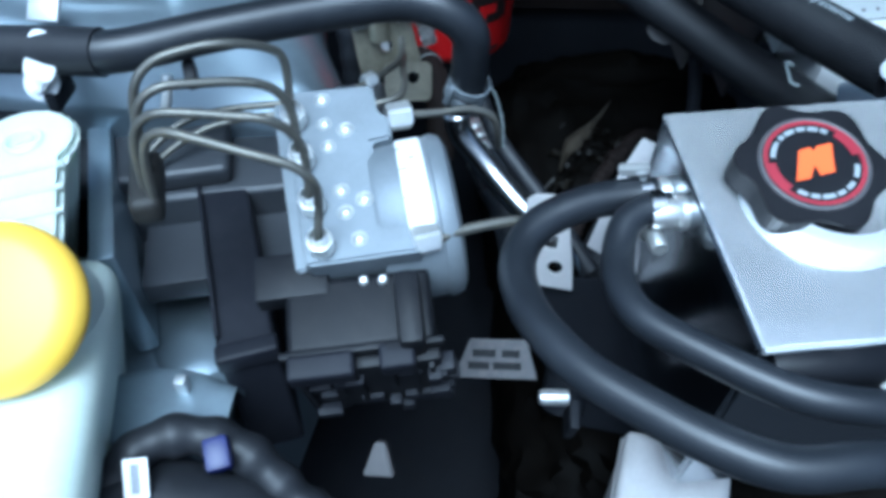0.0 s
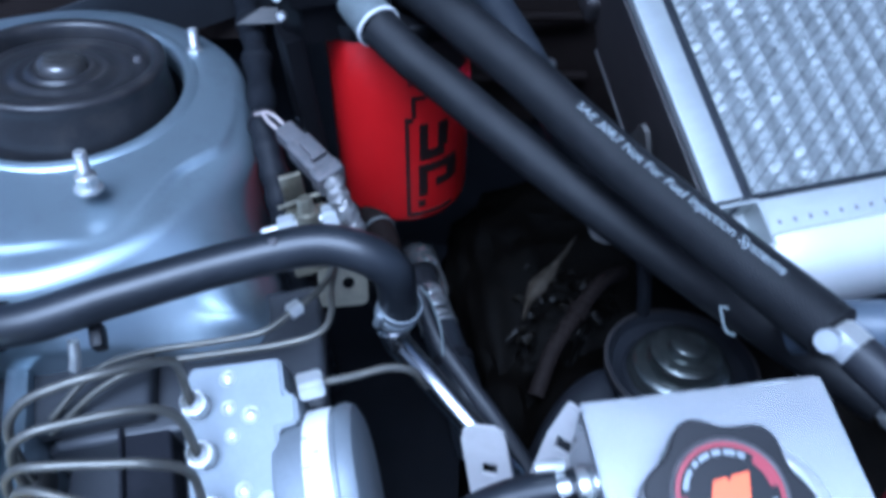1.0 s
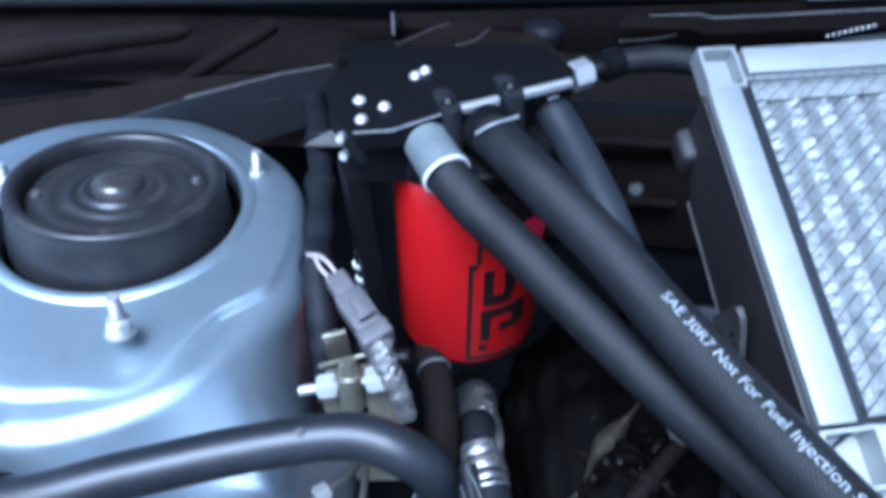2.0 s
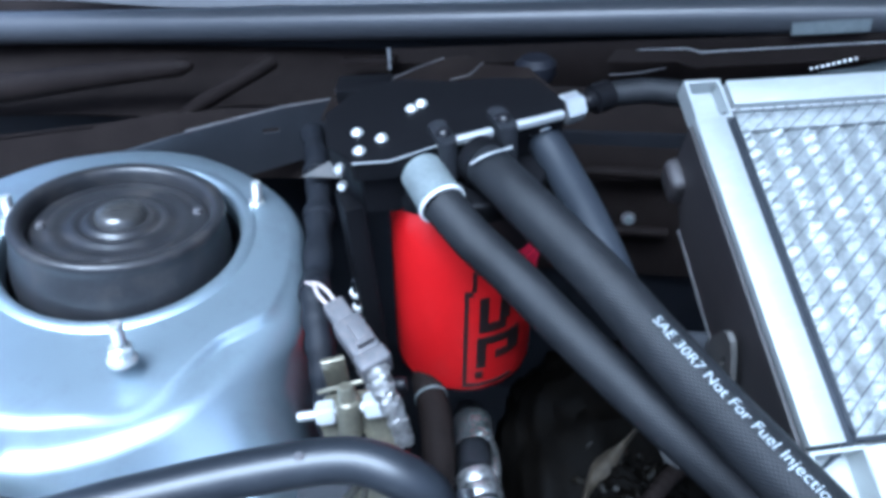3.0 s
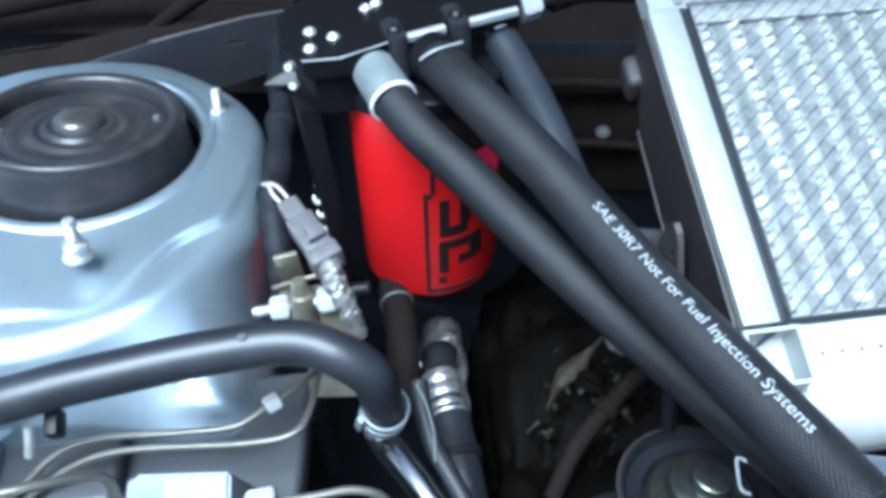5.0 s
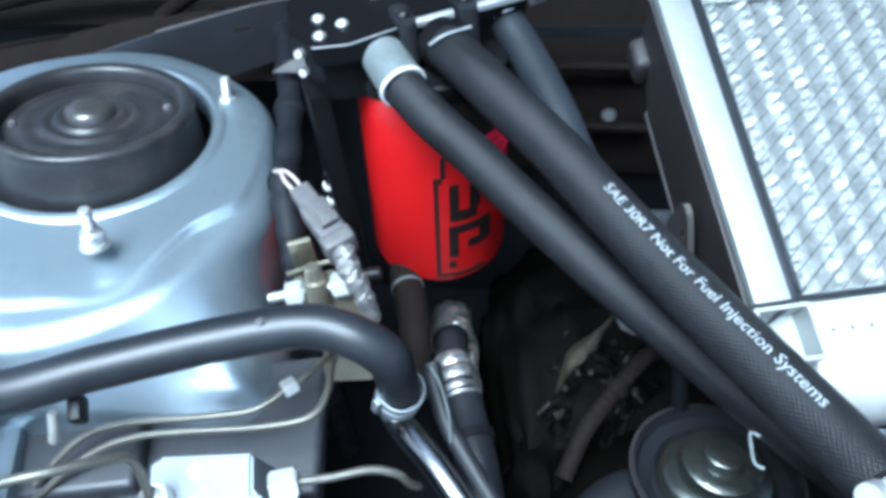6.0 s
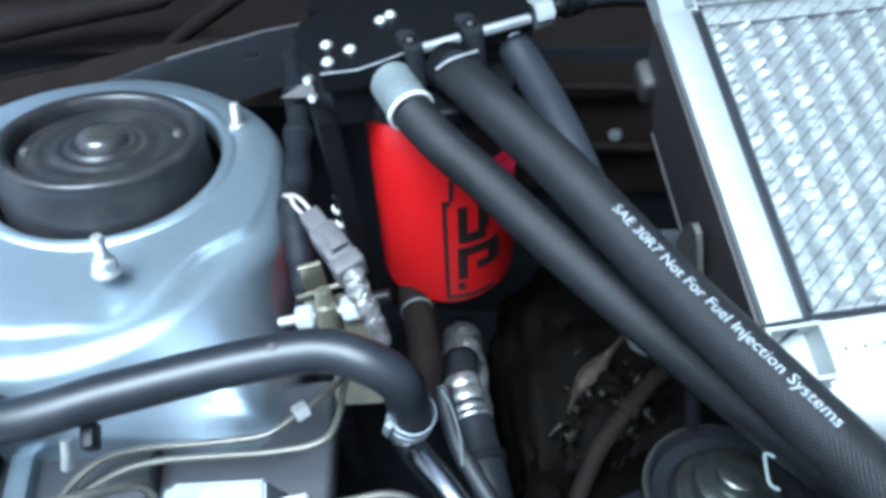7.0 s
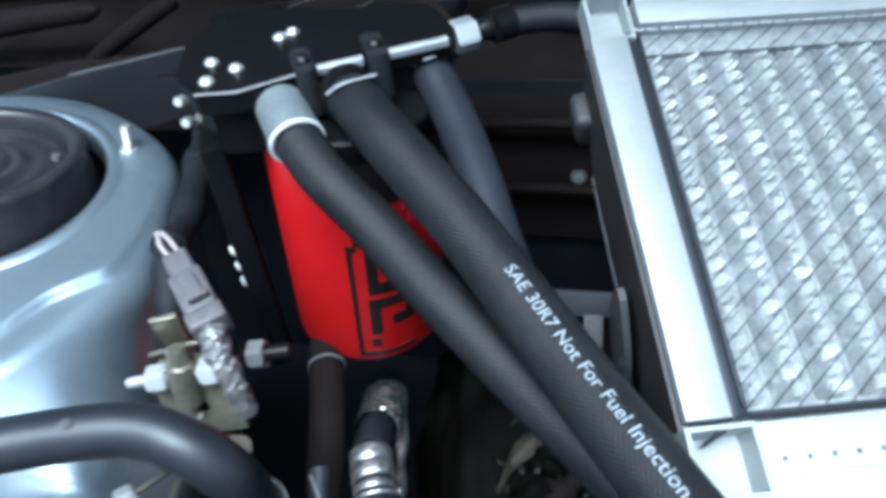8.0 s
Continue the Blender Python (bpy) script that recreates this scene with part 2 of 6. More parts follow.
def box(sx, sy, sz, m=None, bevel=0.001, seg=2, centre=(0, 0, 0)):
    bm = bmesh.new()
    bmesh.ops.create_cube(bm, size=1)
    bmesh.ops.transform(bm, matrix=Matrix.Translation(centre) @ Matrix.Diagonal((sx, sy, sz, 1)), verts=bm.verts)
    if bevel:
        bmesh.ops.bevel(bm, geom=bm.edges[:], offset=min(bevel, 0.45 * min(sx, sy, sz)), segments=seg, profile=0.6, affect="EDGES")
    return moved(bm, m) if m else bm


def prism(poly, h, m=None, bevel=0.0008, z0=0.0, seg=2):
    """A flat outline in x, y raised by h along z."""
    bm = bmesh.new()
    face = bm.faces.new([bm.verts.new((x, y, z0)) for x, y in poly])
    up = bmesh.ops.extrude_face_region(bm, geom=[face])
    bmesh.ops.translate(bm, verts=[v for v in up["geom"] if isinstance(v, bmesh.types.BMVert)], vec=(0, 0, h))
    if bevel:
        bmesh.ops.recalc_face_normals(bm, faces=bm.faces)
        bmesh.ops.bevel(bm, geom=bm.edges[:], offset=bevel, segments=seg, affect="EDGES", clamp_overlap=True)
    return moved(bm, m) if m else bm


def lathe(profile, m=None, seg=32, closed=False):
    """A profile of (radius, height) turned about z."""
    bm = bmesh.new()
    rings = []
    for r, z in profile:
        if r < 1e-6:
            rings.append([bm.verts.new((0, 0, z))])
        else:
            rings.append([bm.verts.new((r * math.cos(2 * math.pi * i / seg), r * math.sin(2 * math.pi * i / seg), z)) for i in range(seg)])
    pairs = list(zip(rings, rings[1:])) + ([(rings[-1], rings[0])] if closed else [])
    for a, b in pairs:
        for i in range(seg):
            j = (i + 1) % seg
            vs = [a[i % len(a)], a[j % len(a)], b[j % len(b)], b[i % len(b)]]
            vs = [v for k, v in enumerate(vs) if v not in vs[:k]]
            if len(vs) > 2:
                bm.faces.new(vs)
    return moved(bm, m) if m else bm


def spline(points, step=0.004):
    """A smooth line through points, in even steps."""
    p = [Vector(q) for q in points]
    p = [2 * p[0] - p[1]] + p + [2 * p[-1] - p[-2]]
    out = []
    for a, b, c, d in zip(p, p[1:], p[2:], p[3:]):
        k = max(2, int((c - b).length / step))
        for i in range(k):
            t = i / k
            out.append(0.5 * (2 * b + (c - a) * t + (2 * a - 5 * b + 4 * c - d) * t * t + (3 * b - a - 3 * c + d) * t ** 3))
    return out + [p[-2]]


def frames_on(line):
    """At every point of a line: the point, two crossed sides and the length so far."""
    out, side, s = [], None, 0.0
    for i, q in enumerate(line):
        t = (line[min(i + 1, len(line) - 1)] - line[max(i - 1, 0)]).normalized()
        if side is None:
            side = t.cross(Vector((0, 0, 1)))
            if side.length < 0.1:
                side = t.cross(Vector((0, 1, 0)))
        side = (side - t * side.dot(t)).normalized()
        if i:
            s += (q - line[i - 1]).length
        out.append((q, side, t.cross(side), s))
    return out


def tube(points, r, seg=18, step=0.004, wobble=0.0, straight=False):
    """A capped tube along a smooth line; r is one radius or a function of the share of the length."""
    line = [Vector(p) for p in points] if straight else spline(points, step)
    fr = frames_on(line)
    total = fr[-1][3]
    bm = bmesh.new()
    uv = bm.loops.layers.uv.new("UVMap")
    rings = []
    for k, (q, a, b, s) in enumerate(fr):
        rad = r(s / total) if callable(r) else r
        if wobble:
            rad *= 1 + wobble * noise.noise(q * 60)
        rings.append([bm.verts.new(q + rad * (math.cos(2 * math.pi * i / seg) * a + math.sin(2 * math.pi * i / seg) * b)) for i in range(seg)])
    r0 = r(0.5) if callable(r) else r
    for k in range(len(rings) - 1):
        for i in range(seg):
            j = (i + 1) % seg
            f = bm.faces.new((rings[k][i], rings[k][j], rings[k + 1][j], rings[k + 1][i]))
            for loop, (u, v) in zip(f.loops, ((i, k), (i + 1, k), (i + 1, k + 1), (i, k + 1))):
                loop[uv].uv = (u / seg * 2 * math.pi * r0, fr[v][3])
    bm.faces.new(rings[0][::-1])
    bm.faces.new(rings[-1])
    return bm


def hexagon(r):
    return [(r * math.cos(math.pi * i / 3), r * math.sin(math.pi * i / 3)) for i in range(6)]


def hexnut(r, h, m):
    return prism(hexagon(r), h, m, bevel=min(0.0009, r * 0.15))


def roundrect(w, h, r, n=4):
    pts = []
    for cx, cy, a0 in ((w / 2 - r, h / 2 - r, 0), (-w / 2 + r, h / 2 - r, 90), (-w / 2 + r, -h / 2 + r, 180), (w / 2 - r, -h / 2 + r, 270)):
        for i in range(n + 1):
            a = radians(a0 + 90 * i / n)
            pts.append((cx + r * math.cos(a), cy + r * math.sin(a)))
    return pts


def button(r, h, m, seg=16):
    """A button-head screw with a socket."""
    return lathe([(0, h * 0.45), (r * 0.42, h * 0.45), (r * 0.48, h), (r * 0.75, h * 0.86), (r, h * 0.3), (r, 0)], m, seg)


def patch(centre, r, a0, a1, z0, z1, depth=0.0005, n=6):
    """A thin curved plate on an upright cylinder, between two angles in degrees."""
    bm = bmesh.new()
    grid = []
    for k in range(n + 1):
        a = radians(a0 + (a1 - a0) * k / n)
        grid.append([bm.verts.new((centre[0] + q * math.cos(a), centre[1] + q * math.sin(a), z)) for q in (r - 0.0003, r + depth) for z in (z0, z1)])
    for p, q in zip(grid, grid[1:]):
        for i, j in ((0, 1), (1, 3), (3, 2), (2, 0)):
            bm.faces.new((p[i], p[j], q[j], q[i]))
    for g in (grid[0], grid[-1]):
        bm.faces.new((g[0], g[1], g[3], g[2]))
    return bm


def plate_with_holes(outline, holes, h, m):
    """A sheet-metal plate: the outline and round or square holes in x, y, with thickness h."""
    bm = bmesh.new()
    loops = []
    for ring in [outline] + holes:
        vs = [bm.verts.new((x, y, 0)) for x, y in ring]
        loops += [bm.edges.new((vs[i], vs[(i + 1) % len(vs)])) for i in range(len(vs))]
    bmesh.ops.triangle_fill(bm, use_beauty=True, edges=loops)
    up = bmesh.ops.extrude_face_region(bm, geom=bm.faces[:])
    bmesh.ops.translate(bm, verts=[v for v in up["geom"] if isinstance(v, bmesh.types.BMVert)], vec=(0, 0, h))
    return moved(bm, m)


def circle(x, y, r, n=14):
    return [(x + r * math.cos(2 * math.pi * i / n), y + r * math.sin(2 * math.pi * i / n)) for i in range(n)]


def worm_clamp(name, line_points, r, parent, label="steel hose clamp"):
    """A band round a hose at a place, with its screw housing: a part."""
    a, b = Vector(line_points[0]), Vector(line_points[1])
    m = along(a, b - a)
    w = (b - a).length
    band = lathe([(r, 0), (r + 0.0012, 0), (r + 0.0012, w), (r, w)], m, 28, closed=True)
    ob = part(name, band, STEEL, parent, label)
    part("screw_housing", box(0.009, 0.006, w * 1.15, m @ Matrix.Translation((0, -(r + 0.003), w / 2)), 0.001), ZINC, ob)
    part("screw", lathe([(0, 0.008), (0.003, 0.008), (0.0035, 0.006), (0.0035, 0), (0, 0)], m @ Matrix.Translation((0.005, -(r + 0.003), w / 2)) @ pose(0, 0, 0, 0, 90, 0), 12), ZINC, ob)
    return ob


# ---- the setting: ground, floor and walls of the engine bay ----
def sheet(rows, thick=0.0):
    """A grid of rows of points as a surface."""
    bm = bmesh.new()
    vs = [[bm.verts.new(p) for p in row] for row in rows]
    for a, b in zip(vs, vs[1:]):
        for i in range(len(a) - 1):
            bm.faces.new((a[i], a[i + 1], b[i + 1], b[i]))
    if thick:
        bmesh.ops.recalc_face_normals(bm, faces=bm.faces)
        bmesh.ops.solidify(bm, geom=bm.faces[:], thickness=thick)
    return bm


g = bmesh.new()
bmesh.ops.create_grid(g, x_segments=8, y_segments=8, size=400)
solid("ground", g, ASPHALT, "dark grey asphalt under the car", "ground", kind="structure")
solid("floor", box(1.5, 1.15, 0.02, Matrix.Translation((0.25, 0.25, 0.50)), 0.003), DARK, "black engine bay undertray in deep shade", "floor", kind="structure")
solid("wall_firewall", box(1.5, 0.03, 0.845, Matrix.Translation((0.25, 0.700, 0.4225)), 0.004), DARK, "black painted firewall in deep shade", "firewall", kind="structure")
solid("wall_front", box(1.5, 0.04, 0.83, Matrix.Translation((0.25, -0.33, 0.415)), 0.01), DARK, "black radiator support panel", "front panel", kind="structure")
solid("wall_right", box(0.03, 1.05, 0.87, Matrix.Translation((1.0, 0.18, 0.435)), 0.004), PAINT, "blue-grey painted inner wing", "inner wing", kind="structure")
solid("wall_left", box(0.03, 1.05, 0.80, Matrix.Translation((-0.42, 0.18, 0.40)), 0.004), PAINT, "blue-grey painted inner wing behind the bottle", "inner wing", kind="structure")


# the raised bonnet behind the bay, hinged at the cowl; unseen, added as shade
HD = axes((0.30, 0.80, 0.955), (1, 0, 0), (0, -0.60, 0.80))
hood = thing("hood", (0.30, 0.80, 0.955), "raised blue-grey bonnet, out of view, that shades the rear", "hood", kind="structure")
part("skin", prism(roundrect(1.50, 0.70, 0.08), 0.006, HD @ Matrix.Translation((0, 0.355, -0.010)), 0.002), PAINT, hood)
part("liner", prism(roundrect(1.30, 0.56, 0.06), 0.014, HD @ Matrix.Translation((0, 0.355, -0.003)), 0.004), DARK, hood, "added black underside, out of view")


# ---- strut tower ----
TC, TN = Vector((-0.161, 0.426, 0.908)), Vector((0.1315, 0.1215, 0.9838))
TM = axes(TC, Vector((1, 0, 0)) - TN * TN.x, (0, 1, 0))


def around(table, a):
    """A smooth radius from (degrees, radius) pairs round the circle."""
    deg = math.degrees(a) % 360
    pts = sorted((d % 360, r) for d, r in table)
    pts = [(d - 360, r) for d, r in pts[-2:]] + pts + [(d + 360, r) for d, r in pts[:2]]
    for k in range(1, len(pts) - 2):
        (da, ra), (d0, r0), (d1, r1), (db, rb) = pts[k - 1:k + 3]
        if d0 <= deg <= d1:
            w = d1 - d0
            t = (deg - d0) / w
            m0, m1 = (r1 - ra) / (d1 - da) * w, (rb - r0) / (db - d0) * w
            return (2 * t ** 3 - 3 * t * t + 1) * r0 + (t ** 3 - 2 * t * t + t) * m0 + (3 * t * t - 2 * t ** 3) * r1 + (t ** 3 - t * t) * m1
    return pts[0][1]


# streak line of the shoulder, foot, and how far the wall drops: wide to the front, tight to the engine
SHOULDER = [(-110, 0.139), (-81, 0.1310), (-72, 0.1262), (-62, 0.1215), (-50, 0.1169), (-33, 0.1050), (-16, 0.0991), (-3, 0.0964), (18, 0.0955), (43, 0.1000), (90, 0.110), (180, 0.140), (220, 0.140)]
FOOT = [(-110, 0.162), (-88, 0.152), (-75, 0.151), (-61, 0.154), (-48, 0.172), (-41, 0.177), (-33, 0.156), (-25, 0.134), (-18, 0.118), (-12, 0.111), (0, 0.1035), (20, 0.0985), (43, 0.105), (90, 0.118), (180, 0.20), (220, 0.18)]
DROP = [(-120, 0.036), (-75, 0.036), (-58, 0.044), (-40, 0.050), (-30, 0.058), (-15, 0.075), (20, 0.080), (90, 0.080), (180, 0.080), (225, 0.055)]
# edge of the raised pad round the studs, and its height there
PAD = [(-110, 0.118), (-85, 0.1110), (-76, 0.1080), (-62, 0.108), (-46, 0.0905), (-35, 0.0830), (-23, 0.0860), (-15, 0.0895), (-2, 0.0868), (20, 0.0860), (60, 0.094), (120, 0.112), (220, 0.13)]
RISE = [(-110, 0.0016), (-80, 0.0015), (-66, 0.0005), (-55, 0.0010), (-40, 0.0036), (-15, 0.0032), (0, 0.0018), (30, 0.0006), (90, 0.0003), (200, 0.0010)]
HOLE = Vector((-0.0167, 0.0164, 0.0))


def ease(x):
    x = max(0.0, min(1.0, x))
    return x * x * (3 - 2 * x)


def tower():
    seg, arc = 160, 0.018
    rows = []
    plan = [("flat", k / 26) for k in range(27)] + [("fillet", k / 8) for k in range(1, 9)] + [("wall", k / 12) for k in range(1, 13)] + [("skirt", k) for k in range(4)]
    for kind, f in plan:
        row = []
        for i in range(seg + 1):
            a = 2 * math.pi * i / seg
            d = Vector((math.cos(a), math.sin(a), 0))
            rs, rf, drop = around(SHOULDER, a) - 0.0075, around(FOOT, a), around(DROP, a)
            steep = math.atan2(drop - 0.009, max(0.004, rf - rs - 0.010))
            lo, hi = radians(7), min(radians(80), max(radians(40), steep))
            h0 = -0.0026
            wide = arc * (math.sin(hi) - math.sin(lo))
            if rf - rs - wide < 0.003:
                wide = max(0.002, rf - rs - 0.003)
            if kind == "flat":
                p = (HOLE + d * 0.0765).lerp(d * rs, f)
                h = h0 * f * f
                h -= around(RISE, a) * (ease((p.length - around(PAD, a)) / 0.0035) - ease(f * 1.0))
            elif kind == "fillet":
                s = lo + (hi - lo) * f
                p = d * (rs + wide * (math.sin(s) - math.sin(lo)) / (math.sin(hi) - math.sin(lo)))
                h = h0 - around(RISE, a) * 0.0 - arc * (math.cos(lo) - math.cos(s))
            elif kind == "wall":
                h1 = h0 - arc * (math.cos(lo) - math.cos(hi))
                p = d * (rs + wide + (rf - rs - wide) * f)
                h = h1 + (-drop - h1) * f
                # a small pressed bulge low on the front corner
                g = math.exp(-((math.degrees(a) - 316) / 4.5) ** 2 - ((f - 0.72) / 0.12) ** 2)
                p += d * 0.005 * g
                h += 0.004 * g
            else:
                p = d * (rf + (0.0006, 0.0022, 0.0045, 0.0060)[f])
                h = -drop - (0.005, 0.018, 0.045, 0.12)[f]
            row.append(TM @ Vector((p.x, p.y, h + 0.0005 * noise.noise(Vector((p.x * 30, p.y * 30, h * 30))))))
        rows.append(row)
    bm = sheet(rows)
    bmesh.ops.remove_doubles(bm, verts=bm.verts, dist=1e-6)
    return bm


body = thing("strut_tower", TC, "blue-grey painted pressed-steel strut tower", "strut tower")
part("tower_shell", tower(), PAINT, body, sharp=50)
MM = TM @ Matrix.Translation(HOLE)
part("hole_lip", lathe([(0.0664, -0.016), (0.0668, -0.006), (0.0676, -0.0014), (0.0690, 0.0008), (0.0710, 0.0016), (0.0735, 0.0014), (0.0755, 0.0006), (0.0775, -0.0006)], MM, 96), PAINT, body, sharp=70)
part("inner_well", lathe([(0.0640, -0.030), (0.0668, -0.012), (0.0672, -0.006)], MM, 64), DARK, body)

MM = MM @ pose(0, 0, -0.003, -8, 0, 0)
mount = thing("strut_mount", TC, "black rubber strut top mount with dusty rings in the tower's hole", "strut mount")
part("rubber_collar", lathe([(0.0600, -0.03), (0.0620, -0.018), (0.0622, -0.010), (0.0618, -0.003), (0.0600, 0.006), (0.0588, 0.0120), (0.0586, 0.0160), (0.0592, 0.0185), (0.0584, 0.0206),
                             (0.0562, 0.0217), (0.0535, 0.0214), (0.0514, 0.0202), (0.0502, 0.0178), (0.0496, 0.0140), (0.0490, 0.0100)], MM, 72), MOUNT, mount, sharp=70)
MM = MM @ Matrix.Translation((0, 0, -0.0045))
part("bearing_plate", lathe([(0.0498, 0.0130), (0.0492, 0.0160), (0.0470, 0.0166), (0.0430, 0.0164), (0.0410, 0.0166), (0.0395, 0.0172), (0.0372, 0.0175), (0.0348, 0.0172), (0.0332, 0.0168), (0.0310, 0.0168), (0.0292, 0.0173),
                             (0.0276, 0.0187), (0.0256, 0.0193), (0.0236, 0.0190), (0.0222, 0.0182), (0.0208, 0.0185), (0.0196, 0.0203), (0.0178, 0.0213), (0.0160, 0.0210), (0.0146, 0.0203)], MM, 64), MOUNT, mount, "dusty black bearing plate with low rings", sharp=75)
part("dust_cap", lathe([(0.0150, 0.0195), (0.0142, 0.0232), (0.0120, 0.0258), (0.008, 0.0272), (0.004, 0.0277), (0, 0.0278)], MM, 40), MOUNTCAP, mount, sharp=75)
for a in (35, 205, 290):
    part("rivet", lathe([(0, 0.0195), (0.0022, 0.0190), (0.0030, 0.0160), (0.0030, 0.015)], MM @ pose(0.043 * math.cos(radians(a)), 0.043 * math.sin(radians(a)), 0), 10), GREYPLASTIC, mount)


def stud(m):
    """A threaded stud with its flange nut on the tower."""
    ob = thing("strut_stud", m.translation, "zinc-plated stud and flange nut on the strut tower", "nut and stud", "strut tower studs")
    thread = [(0.0, 0.0225), (0.0026, 0.0225), (0.0032, 0.0215)]
    for i in range(9):
        thread += [(0.0033, 0.0205 - i * 0.0011), (0.0029, 0.0200 - i * 0.0011)]
    part("stud", lathe(thread + [(0.0033, 0.009)], m, 16), ZINC, ob)
    nut = part("nut", hexnut(0.0062, 0.0062, m @ Matrix.Translation((0, 0, 0.0026))), ZINC, ob)
    part("flange", lathe([(0, 0), (0.0074, 0), (0.0074, 0.0008), (0.0062, 0.0027), (0, 0.0027)], m, 24), ZINC, nut)


for x, y in ((-0.116, 0.493), (-0.126, 0.350), (-0.241, 0.434)):
    d = Vector((x, y, 0)) - TC
    z = -(TN.x * d.x + TN.y * d.y) / TN.z + TC.z
    stud(along((x, y, z), TN))


# ---- oil separator: black manifold, red can, fittings ----
AC = Vector((0.010, 0.499, 0.781))
CANM = Matrix.Translation(AC) @ pose(0, 0, 0, 0, 4.0, 0) @ Matrix.Translation(-AC)
AU = axes((-0.0285, 0.4545, 0.966), (0.87, 0.493, 0), (-0.493, 0.87, 0))
sep = thing("oil_separator", AC, "black billet oil separator with a red can below it", "oil separator")
can = part("can", lathe([(0, 0.0), (0.038, 0.0), (0.0430, 0.0015), (0.0455, 0.0050), (0.0460, 0.008), (0.0460, 0.146), (0.0450, 0.1485), (0.0425, 0.149), (0.0425, 0.155), (0, 0.155)], CANM @ Matrix.Translation(AC), 64), RED, sep, "red powder-coated can with black logo shapes")
lid = [(-0.004, -0.002), (0.0145, -0.008), (0.044, -0.004), (0.050, 0.000), (0.118, 0.000), (0.123, 0.008), (0.120, 0.040), (0.100, 0.052), (0.072, 0.060), (0.050, 0.075), (0.030, 0.078), (0.012, 0.070), (-0.006, 0.055), (-0.012, 0.020)]
part("manifold", prism(lid, 0.012, AU, 0.0009, z0=-0.014), ANOD, sep, "black anodised manifold plate, its front edge highlight drawn on")
part("manifold_body", prism([(x * 0.92 + 0.004, y * 0.90 + 0.004) for x, y in lid], 0.024, AU, 0.001, z0=-0.039), ANOD, sep)
part("neck", lathe([(0.0425, 0.146), (0.0425, 0.156)], Matrix.Translation(AC), 40), ANOD, sep)
for x, y in ((-0.036, 0.480), (-0.021, 0.475), (-0.030, 0.462), (-0.007, 0.5135), (-0.0115, 0.5075)):
    part("socket_screw", button(0.0037, 0.0022, Matrix.Translation((x, y, 0.964))), ZINC, sep, "bright socket screw")
# bright machined edges along the front of the plate
for x0, x1 in ((0.052, 0.075), (0.086, 0.117)):
    part("edge_bar", box(x1 - x0, 0.0045, 0.0045, AU @ Matrix.Translation(((x0 + x1) / 2, -0.0015, -0.004)), 0.0011, 3), CAST, sep, "bright machined edge bar")
for x, h in ((0.047, 0.012), (0.0815, 0.016)):
    clampm = AU @ Matrix.Translation((x, 0.001, -0.022))
    ob = part("p_clip", prism(roundrect(0.010, 0.026, 0.0045), 0.024, clampm, 0.0015), RUBBER, sep, "black rubber-lined clip")
    part("clip_screw", lathe([(0, 0.0035), (0.0022, 0.0035), (0.0040, 0.002), (0.0044, 0)], AU @ Matrix.Translation((x, -0.001, 0.0015)), 14), CAPBLACK, ob)
# bevel highlight along the front edge, drawn as a thin bright tube
part("pale_edge_line", tube([AU @ Vector(q) for q in ((-0.004, -0.0022, -0.0022), (0.0145, -0.0082, -0.0022), (0.044, -0.0042, -0.0022))], 0.00035, 6, 0.01, straight=True), CAST, sep)
# left post with two bright studs
part("bracket_post", box(0.012, 0.024, 0.16, AU @ Matrix.Translation((-0.006, 0.016, -0.115)), 0.002), ANOD, sep)
part("post_nut", hexnut(0.0088, 0.0095, along((-0.0360, 0.4265, 0.812), (0.97, 0.2, 0.1))), CAST, sep, "dull hexagon nut on the post")
part("post_bolt", lathe([(0, 0.024), (0.0042, 0.024), (0.0050, 0.022), (0.0050, -0.002), (0, -0.002)], along((-0.0360, 0.4265, 0.812), (0.97, 0.2, 0.1)), 16), CAPBLACK, sep)
for dz in (-0.006, -0.017):
    part("side_stud", lathe([(0, 0.007), (0.002, 0.007), (0.0026, 0.005), (0.0026, 0.0)], AU @ Matrix.Translation((-0.0095, 0.003, dz)) @ pose(0, 0, 0, 60, -40, 0), 12), ZINC, sep)
# logo: a rounded frame and block strokes, black on red
for a0, a1, z0, z1 in ((278.5, 282.0, 0.790, 0.872), (278.5, 322.0, 0.790, 0.793), (278.5, 285.0, 0.872, 0.876), (284.0, 287.5, 0.876, 0.892), (287.5, 296.0, 0.889, 0.892),
                       (290.0, 297.5, 0.843, 0.870), (290.0, 313.0, 0.840, 0.848), (306.5, 316.0, 0.848, 0.868), (289.0, 297.0, 0.808, 0.835), (289.0, 327.0, 0.829, 0.836),
                       (315.5, 328.0, 0.815, 0.829), (305.0, 322.0, 0.814, 0.821), (288.5, 295.0, 0.798, 0.804)):
    part("logo_stroke", moved(patch(AC, 0.0460, a0, a1, z0, z1), CANM), LOGO, can)
for a0, a1, z0, z1 in ((318, 336, 0.893, 0.899), (322, 346, 0.883, 0.890), (340, 366, 0.873, 0.880)):
    part("logo_bar", moved(patch(AC, 0.0460, a0, a1, z0, z1), CANM), PINK, can)

part("can_lid", lathe([(0.0462, 0.1460), (0.0468, 0.1468), (0.0468, 0.1575), (0.0455, 0.1590), (0, 0.1590)], CANM @ Matrix.Translation(AC), 56), ANOD, sep, "black lid ring on the can")
part("black_band", moved(patch(AC, 0.0460, 282, 375, 0.900, 0.928, n=16), CANM), LOGO, can, "black band round the top")

